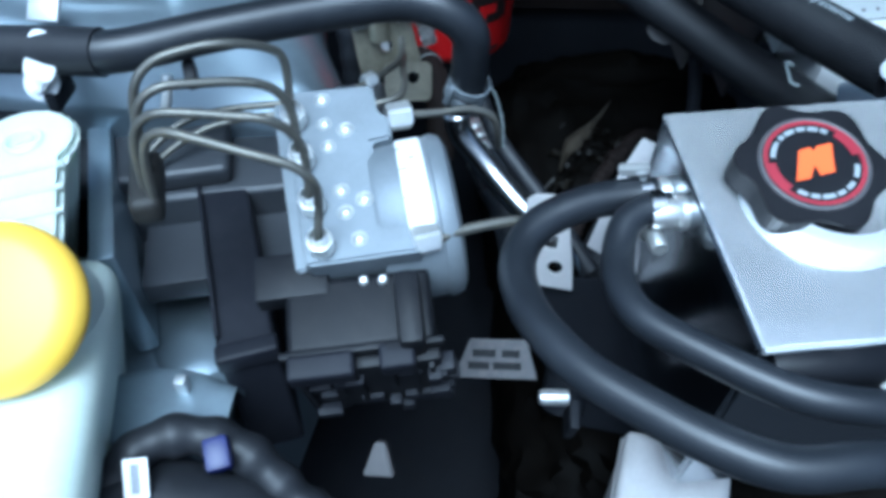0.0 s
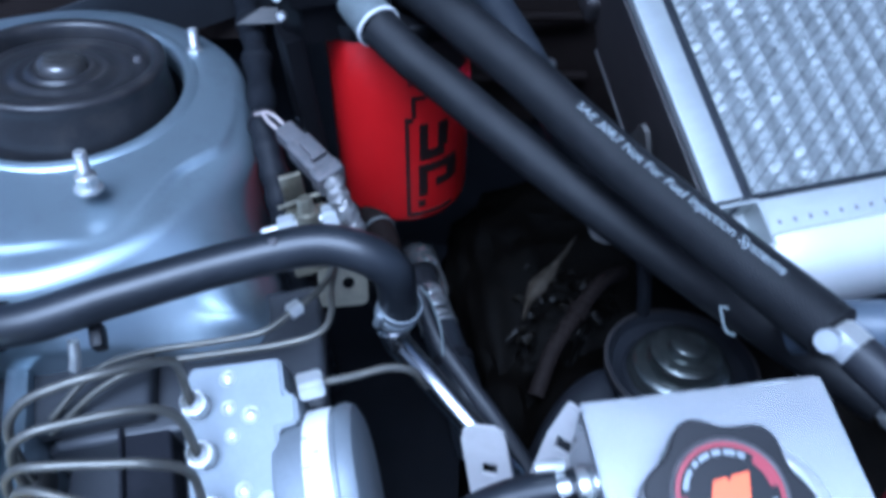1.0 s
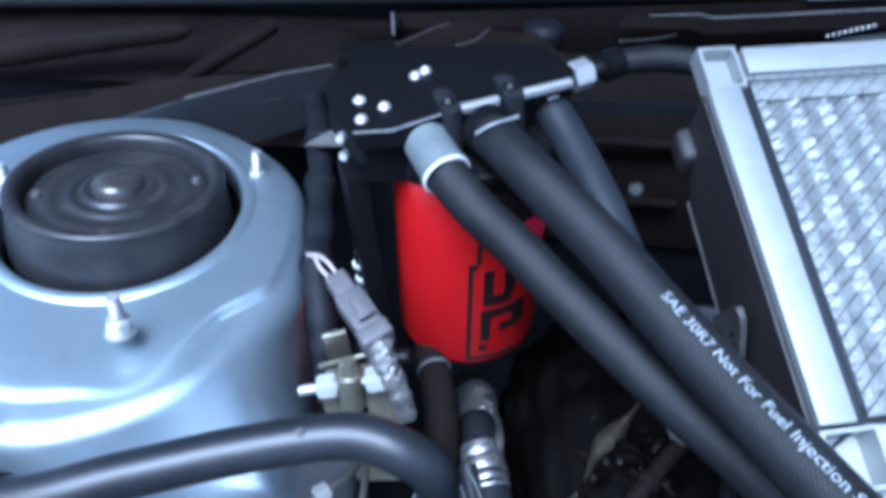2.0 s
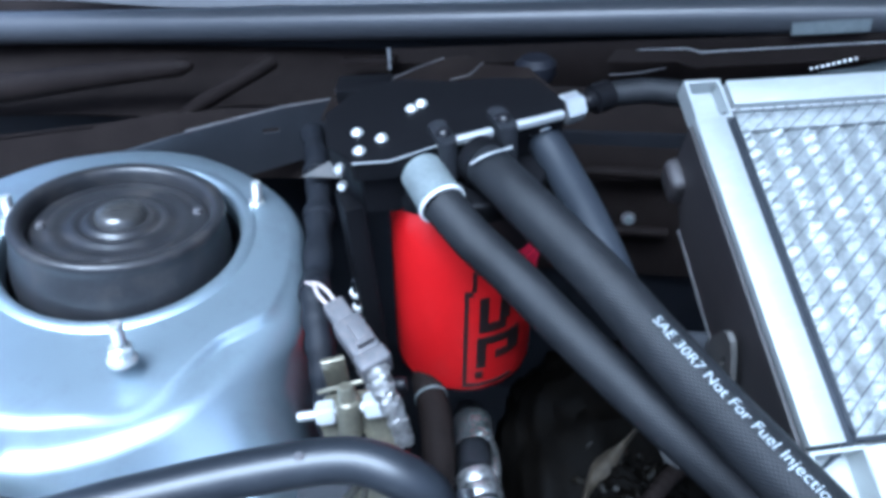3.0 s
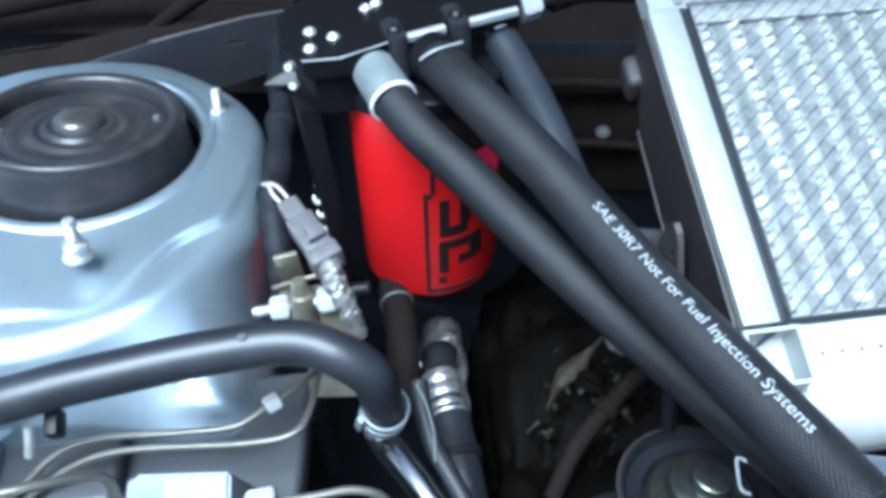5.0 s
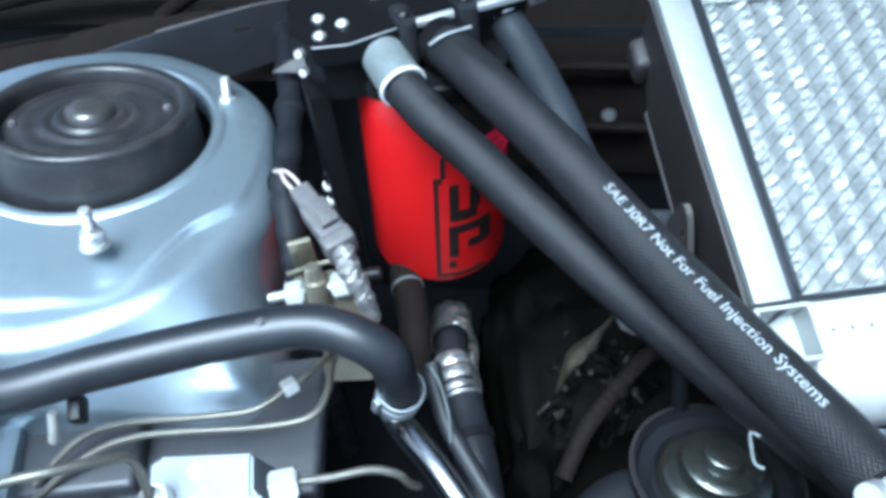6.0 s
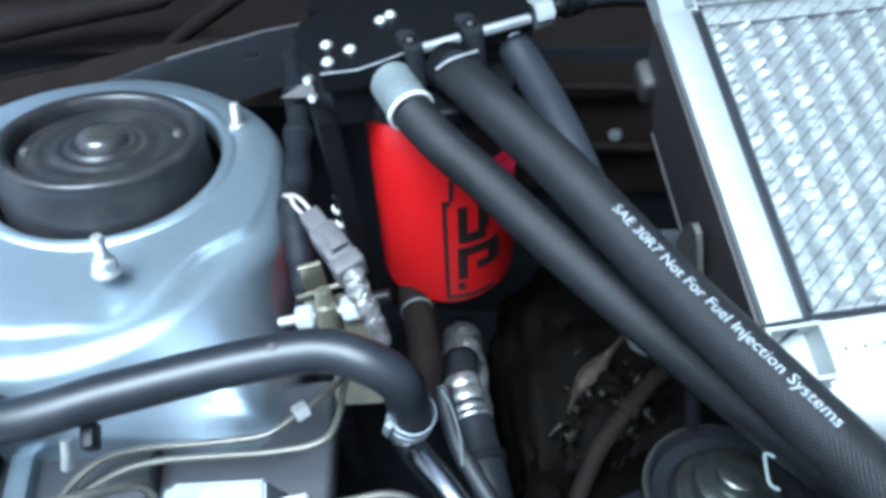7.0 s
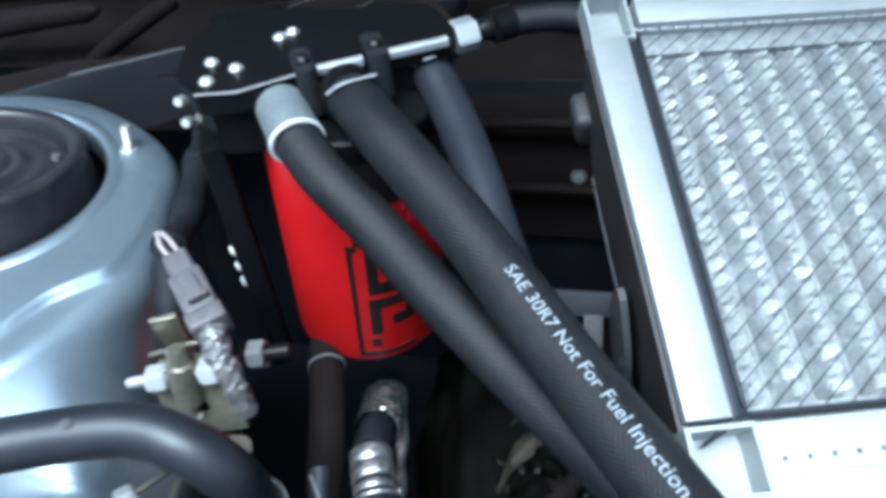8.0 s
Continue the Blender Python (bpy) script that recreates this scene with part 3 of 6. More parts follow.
H1 = [(-0.001, 0.470, 0.951), (0.006, 0.457, 0.949), (0.016, 0.447, 0.944), (0.034, 0.432, 0.934), (0.056, 0.420, 0.921), (0.085, 0.398, 0.908), (0.116, 0.377, 0.893), (0.150, 0.353, 0.880), (0.183, 0.330, 0.868), (0.222, 0.303, 0.856), (0.262, 0.275, 0.845)]
hose = thing("breather_hose", H1[2], "black braided breather hose with a silver crimped end", "hose", "separator hoses")
part("hose", tube(H1[2:], 0.0112, 22), HOSE, hose)
fl = (Vector(H1[2]) - Vector(H1[0])).normalized()
part("ferrule", lathe([(0.0085, -0.004), (0.0112, 0.000), (0.0122, 0.003), (0.0124, 0.022), (0.0128, 0.0235), (0.0128, 0.0275), (0.0112, 0.0278)], along(Vector(H1[0]) + fl * 0.002, fl), 28), FERRULE, hose, "dull silver crimped ferrule")
part("ferrule_lip", lathe([(0.0118, 0), (0.0132, 0.0003), (0.0132, 0.0015), (0.0118, 0.0018)], along(Vector(H1[0]) + fl * 0.0290, fl), 28, closed=True), WHITE, hose, "bright silver lip ring")
part("hose_nut", hexnut(0.0125, 0.008, along(Vector(H1[0]) - fl * 0.008, fl)), ANOD, hose)

H2 = [(0.030, 0.478, 0.953), (0.040, 0.466, 0.953), (0.056, 0.447, 0.951), (0.074, 0.430, 0.945), (0.098, 0.408, 0.936), (0.122, 0.383, 0.926), (0.150, 0.350, 0.918), (0.180, 0.313, 0.914), (0.202, 0.284, 0.913), (0.216, 0.263, 0.914)]
hose = thing("printed_hose", H2[5], "black rubber hose with pale printed lettering", "hose", "separator hoses")
h2 = part("hose", tube(H2, 0.0125, 24), HOSE, hose)
ud = (Vector(H2[1]) - Vector(H2[0])).normalized()
part("barb_collar", lathe([(0.010, -0.006), (0.0135, -0.003), (0.0140, 0.004), (0.0135, 0.006), (0.0120, 0.006)], along(Vector(H2[0]) + ud * 0.004, ud), 26), ANOD, hose)
part("edge_clip", tube([Vector(H2[1]) + Vector((-0.010, -0.008, 0.009)), Vector(H2[1]) + Vector((-0.002, -0.006, 0.0135)), Vector(H2[1]) + Vector((0.010, 0.004, 0.0125))], 0.0008, 8, 0.002), ZINC, hose)


def print_on(points, r, text, s0, size, angle, material, parent, name, stretch=1.0):
    """Raised lettering that follows a hose: s0 is the length at which it starts, angle its place round the hose."""
    cu = bpy.data.curves.new("lettering", "FONT")
    cu.body, cu.size, cu.resolution_u = text, size, 3
    tmp = new("lettering", cu)
    me = bpy.data.meshes.new_from_object(tmp.evaluated_get(bpy.context.evaluated_depsgraph_get()))
    bpy.data.objects.remove(tmp)
    bm = bmesh.new()
    bm.from_mesh(me)
    bpy.data.meshes.remove(me)
    bmesh.ops.triangulate(bm, faces=bm.faces)
    for _ in range(2):
        longs = [e for e in bm.edges if e.calc_length() > 0.0025]
        if longs:
            bmesh.ops.subdivide_edges(bm, edges=longs, cuts=1)
            bmesh.ops.triangulate(bm, faces=bm.faces)
    fr = frames_on(spline(points, 0.002))
    for v in bm.verts:
        s, turn = s0 + v.co.x * stretch, angle - (v.co.y - size * 0.35) / r
        k = min(range(len(fr)), key=lambda i: abs(fr[i][3] - s))
        q, a, b, at = fr[k]
        t = b.cross(a) * -1
        up = Vector((0, 0, 1))
        t = (fr[min(k + 1, len(fr) - 1)][0] - fr[max(k - 1, 0)][0]).normalized()
        u = (up - t * up.dot(t)).normalized()
        w = u.cross(t)
        v.co = q + t * (s - at) + (r + 0.0004) * (math.cos(turn) * u - math.sin(turn) * w)
    return part(name, bm, material, parent)


print_on(H2, 0.0125, "SAE 30R7 Not For Fuel Injection Systems", 0.134, 0.0066, radians(4), TEXTW, h2, "lettering", 1.155)

H3 = [(0.060, 0.520, 0.945), (0.064, 0.512, 0.943), (0.076, 0.495, 0.934), (0.094, 0.462, 0.922), (0.110, 0.428, 0.908), (0.126, 0.402, 0.890), (0.150, 0.374, 0.872), (0.186, 0.347, 0.856), (0.226, 0.320, 0.842), (0.27, 0.29, 0.83)]
hose = thing("drain_hose", H3[3], "dull black rubber hose behind the others", "hose", "separator hoses")
part("hose", tube(H3, 0.0105, 22), GREYRUBBER, hose)
ud = (Vector(H3[1]) - Vector(H3[0])).normalized()
part("collar", lathe([(0.009, -0.006), (0.0125, -0.004), (0.0125, 0.004), (0.0105, 0.005)], along(Vector(H3[0]), ud), 24), ANOD, hose)
part("edge_clip", tube([Vector(H3[1]) + Vector((-0.008, -0.006, 0.008)), Vector(H3[1]) + Vector((0, -0.005, 0.0115)), Vector(H3[1]) + Vector((0.009, 0.003, 0.010))], 0.0007, 8, 0.002), ZINC, hose)

H4 = [(0.074, 0.524, 0.955), (0.084, 0.536, 0.955), (0.100, 0.548, 0.955), (0.123, 0.553, 0.955), (0.150, 0.551, 0.952), (0.185, 0.545, 0.94), (0.24, 0.56, 0.92)]
hose = thing("crankcase_hose", H4[2], "thin black ribbed hose from a bright fitting", "hose", "separator hoses")
part("hose", tube(H4[2:], 0.0075, 18), HOSE, hose)
part("hex_fitting", hexnut(0.0090, 0.012, along(Vector((0.0725, 0.5255, 0.956)), (0.8, 0.6, 0))), CAST, hose, "bright hexagonal fitting")
part("crimp", lathe([(0.004, -0.008), (0.006, -0.004), (0.006, 0), (0.0088, 0.001), (0.0088, 0.012), (0.0075, 0.013)], along((0.089, 0.540, 0.955), (0.75, 0.6, 0)), 22), ANOD, hose)


# ---- intercooler ----
D = Vector((0.266, -0.879, -0.393)).normalized()
E1 = Vector((0.944, 0.322, -0.080))
E1 = (E1 - D * E1.dot(D)).normalized()
IN = E1.cross(-D).normalized()
IM = Matrix((E1, -D, IN)).transposed().to_4x4()
IM.translation = Vector((0.205, 0.355, 0.900))
CW, CL = 0.30, 0.1735


def open_box(sx, sy, sz, wall, m):
    """A tray without a lid, its floor at z = 0, as one bent sheet with thickness."""
    outer, inner = (sx / 2, sy / 2), (sx / 2 - wall, sy / 2 - wall)
    bm = bmesh.new()
    rings = [[bm.verts.new((x * hx, y * hy, z)) for x, y in ((1, 1), (-1, 1), (-1, -1), (1, -1))] for (hx, hy), z in ((outer, 0), (outer, sz), (inner, sz), (inner, wall))]
    for p, q in zip(rings, rings[1:]):
        for i in range(4):
            bm.faces.new((p[i], p[(i + 1) % 4], q[(i + 1) % 4], q[i]))
    bm.faces.new(rings[0][::-1])
    bm.faces.new(rings[-1])
    return moved(bm, m)


ic = thing("intercooler", IM.translation, "aluminium top-mounted intercooler with a wire stone guard", "intercooler")
part("side_rail", box(0.0165, CL - 0.004, 0.0060, IM @ Matrix.Translation((-0.0115, CL / 2 - 0.002, 0.0)), 0.0008), ALU, ic, "plain aluminium side rail")
part("edge_strip", box(0.0044, CL, 0.006, IM @ Matrix.Translation((-0.0006, CL / 2, -0.0024)), 0.0008), WIREMESH, ic, "dark folded edge strip")
part("rear_rail", box(CW - 0.002, 0.0160, 0.020, IM @ Matrix.Translation((CW / 2 + 0.003, CL + 0.0108, -0.007)), 0.0012), ALU, ic)
part("front_rail", box(CW - 0.004, 0.0190, 0.014, IM @ Matrix.Translation((CW / 2 + 0.002, -0.0112, -0.0070)), 0.0012), ALU, ic)
part("far_rail", box(0.0225, CL + 0.004, 0.018, IM @ Matrix.Translation((CW + 0.0135, CL / 2, -0.006)), 0.0012), ALU, ic)
for x, y, w, h in ((-0.0092, CL + 0.0073, 0.0200, 0.011), (-0.0085, -0.0145, 0.0255, 0.016)):
    part("corner_cup", open_box(w, 0.0250, h, 0.0018, IM @ Matrix.Translation((x, y, 0.003 - h))), ALU, ic, "open corner pocket of the frame")
part("cup_screw", button(0.0040, 0.003, IM @ Matrix.Translation((0.0015, -0.0310, -0.012))), CAST, ic)
part("core_tray", box(CW, CL, 0.036, IM @ Matrix.Translation((CW / 2, CL / 2, -0.0275)), 0), FIN, ic)
# side shroud: a steep plate below the side rail, with a pale lower edge
SV = Vector((0.195, 0, -0.981))
SN = Vector((0, 1, 0)).cross(SV)
SHM = IM @ Matrix(((0, SV.x, SN.x, -0.0190), (1, SV.y, SN.y, 0), (0, SV.z, SN.z, -0.0040), (0, 0, 0, 1)))
part("side_shroud", prism([(-0.010, 0.0), (0.170, 0.0), (0.174, 0.040), (0.178, 0.048), (0.176, 0.057), (0.168, 0.062), (0.154, 0.064), (0.148, 0.070), (0.146, 0.077), (0.060, 0.081), (-0.010, 0.085)], 0.003, SHM, 0.0008, z0=-0.0015), SIDEPLATE, ic, "dusty black side shroud below the rail")
part("shroud_edge", tube([SHM @ Vector(p) for p in ((0.147, 0.0768, 0.001), (0.110, 0.0788, 0.001), (0.070, 0.0806, 0.001))], 0.0013, 8, straight=True), GREYPLASTIC, ic, "pale lower edge of the shroud")
part("shroud_boss", box(0.020, 0.022, 0.012, SHM @ Matrix.Translation((0.164, 0.046, 0.003)), 0.005, 3), SIDEPLATE, ic)
PITCH = 0.0165
nbar = int(CW / PITCH)
for i in range(nbar + 1):
    part("core_bar", box(0.0020, CL, 0.012, IM @ Matrix.Translation((i * PITCH + 0.0006, CL / 2, -0.0148)), 0.0004, 1), FIN, ic)
for i in range(nbar):
    rng = random.Random(40 + i)
    # pleated fins between the bars
    pleat = 0.0016
    rows = []
    for k in range(int(CL / pleat) * 2 + 1):
        y = min(CL, k * pleat / 2)
        up = 0.0011 if k % 2 else -0.0011
        lean = 0.0022 * (k % 2) + 0.0007 * noise.noise(Vector((i * 3.1, y * 160, 0)))
        x0 = i * PITCH + 0.0016
        rows.append([IM @ Vector((x0 + d, y + lean * f, -0.0090 + up * h + 0.0009 * noise.noise(Vector((i * 2.3 + d * 300, y * 240, 4))))) for d, f, h in ((0.0, 0.0, 0.4), (0.0034, 0.5, 1.0), (0.0068, 1.0, 1.0), (0.0100, 1.3, 0.5))])
    part("core_fin", sheet(rows), FIN, ic, sharp=20)
    # shingle-like folds, each ending in a bright rounded tip
    teeth, across = 27, 10
    tooth = CL / teeth
    crest = bmesh.new()
    for k in range(teeth):
        size, lift, tilt = rng.uniform(0.88, 1.08), rng.uniform(-0.0005, 0.0005), rng.uniform(-0.25, 0.25)
        if rng.random() < 0.08:
            tilt += 0.35
        # some folds in the first columns get the glint colour
        glints = i < 3 and rng.random() < (0.25, 0.5, 0.2)[i] * (1 if k > 11 else 0.4)
        side = bmesh.new() if glints else crest
        if glints:
            size, lift = size * 1.1, 0.0008
        grid = []
        for b in range(across + 1):
            v = b / across
            tip = math.sin(math.pi * min(1.0, 0.12 + 0.95 * v) ** 1.5)
            far = 0.0104 + 0.0046 * max(0.0, tip) * size
            groove = 0.0014 * (2 * v - 1) ** 6
            row = []
            for u, z in ((0.0, -0.0122), (0.30, -0.0102), (0.60, -0.0083), (0.82, -0.0067), (0.94, -0.0064), (1.0, -0.0078), (1.02, -0.0125)):
                row.append(side.verts.new(IM @ Vector((i * PITCH + 0.0048 + (far - 0.0048) * u, min(CL, (k + v) * tooth), z - groove + lift + (0.00028 if b % 2 else -0.00028) * min(1.0, 3 * u) + tilt * (v - 0.5) * tooth * u))))
            grid.append(row)
        for p, q in zip(grid, grid[1:]):
            for b in range(6):
                side.faces.new((p[b], p[b + 1], q[b + 1], q[b]))
        if glints:
            part("flattened_fold", side, GLINTFOLD, ic, "flattened fold, its glint put into a paler colour", sharp=45)
    part("fin_folds", crest, FINTIP, ic, sharp=45)


def wires():
    """The slanted wires of the stone guard, cut to the core's edges."""
    bms = []
    pitch, slope = CL / 27 * 1.25, 0.80
    for k in range(-80, 110):
        c = k * pitch
        seg = [((lim - c) / slope, lim) for lim in (0.0, CL) if 0 < (lim - c) / slope < CW]
        seg += [(x, slope * x + c) for x in (0.0, CW) if 0 <= slope * x + c <= CL]
        if len(seg) < 2:
            continue
        a, b = Vector((*seg[0], 0)), Vector((*seg[1], 0))
        if (b - a).length > 0.004:
            bms.append(box(0.00044, 0.00044, (b - a).length, IM @ along((a + b) / 2 + Vector((0, 0, -0.0008)), b - a), 0))
    return bms


for w in wires():
    part("guard_wire", w, WIREMESH, ic)
part("core_end", box(CW - 0.004, 0.0115, 0.004, IM @ Matrix.Translation((CW / 2 + 0.001, CL - 0.0030, -0.0072)), 0.0008), FIN, ic, "plain grey end plate of the core")
part("core_end", box(CW - 0.006, 0.0040, 0.004, IM @ Matrix.Translation((CW / 2 + 0.001, 0.0022, -0.0062)), 0.0008), FIN, ic, "plain grey end plate of the core")
part("guard_edge", tube([IM @ Vector(p) for p in ((CW, 0.001, -0.001), (0.003, 0.001, -0.001), (0.0030, 0.003, -0.0005), (0.0030, CL, -0.0005))], 0.0012, 8, 0.004), WIREMESH, ic, "dark edge wire of the stone guard")
for k in range(int(CW / 0.0066)):
    part("edge_staple", box(0.0056, 0.0012, 0.0012, IM @ Matrix.Translation((0.003 + 0.0066 * k, CL + 0.0004, 0.0010)), 0.0004), CAST, ic)
tank_prof = [(-0.013, -0.003), (-0.022, -0.0015), (-0.031, -0.003), (-0.040, -0.0065), (-0.047, -0.013), (-0.052, -0.024), (-0.054, -0.040), (-0.050, -0.058), (-0.013, -0.064)]
rows = []
for i in range(25):
    x = CW * i / 24
    e = min(1.0, (x + 0.004) / 0.022) ** 0.4
    rows.append([IM @ Vector((0.004 + x * 0.985, -0.013 + (y + 0.013) * (0.55 + 0.45 * e), z * 1.0 - 0.004 * (1 - e))) for y, z in tank_prof])
bm = sheet(rows)
bm.faces.new([v for v in bm.verts[:len(tank_prof)]])
part("end_tank", bm, TANKCAST, ic, "smooth cast aluminium end tank", sharp=60)
for i in range(14):
    part("rivet_hole", lathe([(0, 0.0004), (0.0009, 0.0004), (0.0011, 0)], IM @ Matrix.Translation((0.012 + 0.0088 * i, -0.0150, 0.0001)), 10), GREYPLASTIC, ic)


# ---- heater hose over the front of the tower ----
HA = [(-0.36, 0.280, 0.903), (-0.25, 0.266, 0.910), (-0.175, 0.263, 0.914), (-0.125, 0.260, 0.916), (-0.083, 0.277, 0.917), (-0.037, 0.296, 0.917), (0.000, 0.307, 0.917),
      (0.0215, 0.3060, 0.913), (0.0335, 0.3052, 0.902), (0.0342, 0.3080, 0.887), (0.0330, 0.3108, 0.871), (0.0300, 0.3135, 0.8570)]
hose = thing("heater_hose", HA[5], "smooth black rubber hose crossing in front of the tower", "hose")
part("hose", tube(HA, 0.0097, 24), SMOOTH_HOSE, hose)
part("sleeve", tube([(-0.30, 0.272, 0.907), (-0.25, 0.266, 0.910), (-0.175, 0.263, 0.914), (-0.128, 0.2596, 0.916)], 0.0109, 24), RUBBER, hose, "thicker black protective sleeve")
part("spot", lathe([(0, 0.0006), (0.0016, 0.0006), (0.0022, 0)], Matrix.Translation((-0.016, 0.3000, 0.9270)), 12), GREYPLASTIC, hose)
ca, cb2 = Vector((0.0343, 0.3107, 0.8705)), Vector((0.0304, 0.3133, 0.8580))
cm2 = along(ca, cb2 - ca)
clamp = part("hose_clamp", lathe([(0.0104, 0), (0.0113, 0.0002), (0.0113, 0.0052), (0.0104, 0.0054)], cm2, 32, closed=True), ABSALU, hose, "dull steel spring clamp")
part("second_band", lathe([(0.0104, 0.0074), (0.0113, 0.0076), (0.0113, 0.0128), (0.0104, 0.0130)], cm2, 32, closed=True), ABSALU, clamp)
part("clamp_ear", box(0.005, 0.004, 0.013, cm2 @ Matrix.Translation((0.0112, 0.003, 0.0065)), 0.001), ABSALU, clamp)
part("hose_tie", box(0.006, 0.012, 0.010, Matrix.Translation((-0.093, 0.265, 0.902)) @ pose(0, 0, 0, 20, 0, 20), 0.002), PLASTIC, hose)
part("tie_pin", tube([(-0.103, 0.262, 0.903), (-0.104, 0.258, 0.895), (-0.106, 0.256, 0.889)], 0.0024, 10, 0.002), ZINC, hose, "bright clip pin under the hose")

clip = thing("hose_bracket", (-0.150, 0.262, 0.895), "pale metal clip and bolt holding the hose", "bracket")
part("band", box(0.016, 0.012, 0.003, axes((-0.1690, 0.2930, 0.917), (1, -0.1, 0), (0, 0.7, 0.7)), 0.001), CAST, clip)
part("tab", prism(roundrect(0.014, 0.022, 0.004), 0.0018, along((-0.1525, 0.2540, 0.9170), (0.1, -0.75, 0.6), (0.2, 0.5, 0.8)), 0.0005), CAST, clip)
part("stem", box(0.006, 0.020, 0.010, Matrix.Translation((-0.158, 0.262, 0.892)), 0.002), DARK, clip)
bolt = part("bolt", hexnut(0.0058, 0.0055, along((-0.1615, 0.2570, 0.9010), (0.1, -0.75, 0.6))), CAST, clip)
part("washer", lathe([(0, 0), (0.0082, 0), (0.0082, 0.0014), (0, 0.0014)], along((-0.1615, 0.2580, 0.9000), (0.1, -0.75, 0.6)), 20), CAST, bolt)

# steel pipes that the hose feeds
PP = [(0.0315, 0.3125, 0.862), (0.0270, 0.3150, 0.846), (0.0290, 0.3130, 0.833), (0.044, 0.304, 0.817), (0.060, 0.290, 0.806), (0.082, 0.270, 0.794), (0.097, 0.262, 0.770), (0.102, 0.262, 0.70), (0.102, 0.262, 0.62)]
pipe = thing("coolant_pipe", PP[2], "bare steel coolant pipe below the hose clamp", "pipe")
part("pipe", tube(PP, 0.0075, 20), STEEL, pipe)
part("bead", lathe([(0.0075, -0.002), (0.009, 0), (0.0075, 0.002)], along(PP[1], Vector(PP[1]) - Vector(PP[2])), 22), STEEL, pipe)
pipe = thing("small_line", (0.05, 0.30, 0.80), "thin black line beside the steel pipe", "pipe")
part("line", tube([(0.038, 0.350, 0.835), (0.0425, 0.336, 0.830), (0.050, 0.322, 0.822), (0.064, 0.306, 0.812), (0.082, 0.286, 0.800), (0.105, 0.26, 0.78)], 0.0048, 14), RUBBER, pipe)
part("tie_wire", tube([(0.041, 0.338, 0.850), (0.047, 0.330, 0.848), (0.052, 0.320, 0.836), (0.053, 0.312, 0.824)], 0.0007, 8, 0.003), FERRULE, pipe)

# refrigerant line with its bright coupling
ac = thing("refrigerant_line", (0.036, 0.39, 0.752), "black refrigerant line with bright ringed coupling", "pipe")
part("rear_hose", tube([(0.010, 0.50, 0.700), (0.016, 0.480, 0.716), (0.022, 0.452, 0.735), (0.028, 0.425, 0.750), (0.031, 0.410, 0.756)], 0.0110, 20), RUBBER, ac)
part("foil_sleeve", tube([(0.004, 0.452, 0.705), (0.007, 0.474, 0.716), (0.015, 0.4845, 0.721), (0.026, 0.479, 0.724), (0.034, 0.456, 0.730), (0.041, 0.43, 0.734), (0.048, 0.40, 0.735), (0.057, 0.37, 0.73)], 0.0046, 14, wobble=0.7), FOIL, ac, "crumpled silver foil edge")
fc = tube([(0.0175, 0.470, 0.7245), (0.0225, 0.452, 0.7360), (0.0275, 0.430, 0.7480)], lambda t: 0.0142 - 0.0004 * t, 28, 0.0012)
for v in fc.verts:
    v.co += Vector((0.4, 0.4, 0.8)) * 0.0030 * noise.noise(v.co * 260) + Vector((0.7, -0.4, 0.4)) * 0.0015 * noise.noise(v.co * 600)
bmesh.ops.delete(fc, geom=[f for f in fc.faces if len(f.verts) > 4], context="FACES_ONLY")
part("foil_collar", fc, FOIL, ac, "crumpled silver foil sleeve end", sharp=25)
cd = Vector((0.0125, -0.030, -0.004)).normalized()
cm = along((0.0305, 0.411, 0.757), cd)
coup = part("coupling", lathe([(0.009, 0.0), (0.0112, 0.001), (0.0112, 0.036)], cm, 30), RUBBER, ac)
for z0, w, r in ((0.0005, 0.0098, 0.0126), (0.0112, 0.0088, 0.0130), (0.0222, 0.0050, 0.0126), (0.0290, 0.0030, 0.0133)):
    part("ring", lathe([(0.0110, z0), (r - 0.0006, z0 + 0.0002), (r, z0 + 0.0010), (r, z0 + w - 0.0010), (r - 0.0006, z0 + w - 0.0002), (0.0110, z0 + w)], cm, 30), WORNRING, coup, "worn bright steel ring")
part("front_hose", tube([(0.0425, 0.3830, 0.753), (0.047, 0.370, 0.752), (0.053, 0.354, 0.752), (0.060, 0.335, 0.748), (0.070, 0.30, 0.735)], 0.0128, 20), SMOOTH_HOSE, ac)
part("collar", lathe([(0.0128, 0), (0.0145, 0.001), (0.0145, 0.007), (0.0128, 0.008)], along((0.051, 0.360, 0.752), cd), 26), PLASTIC, ac)

tubeb = thing("vacuum_hose", (-0.004, 0.45, 0.75), "short black hose behind the sensor plug", "hose")
part("hose", tube([(-0.012, 0.480, 0.78), (-0.006, 0.455, 0.785), (0.004, 0.430, 0.785), (0.010, 0.405, 0.775), (0.010, 0.385, 0.75)], 0.0105, 18), COWL, tubeb)
part("ring", lathe([(0.0105, -0.0008), (0.0112, -0.0008), (0.0112, 0.0008), (0.0105, 0.0008)], along((-0.002, 0.445, 0.7855), (0.4, -0.9, 0)), 22, closed=True), FERRULE, tubeb)

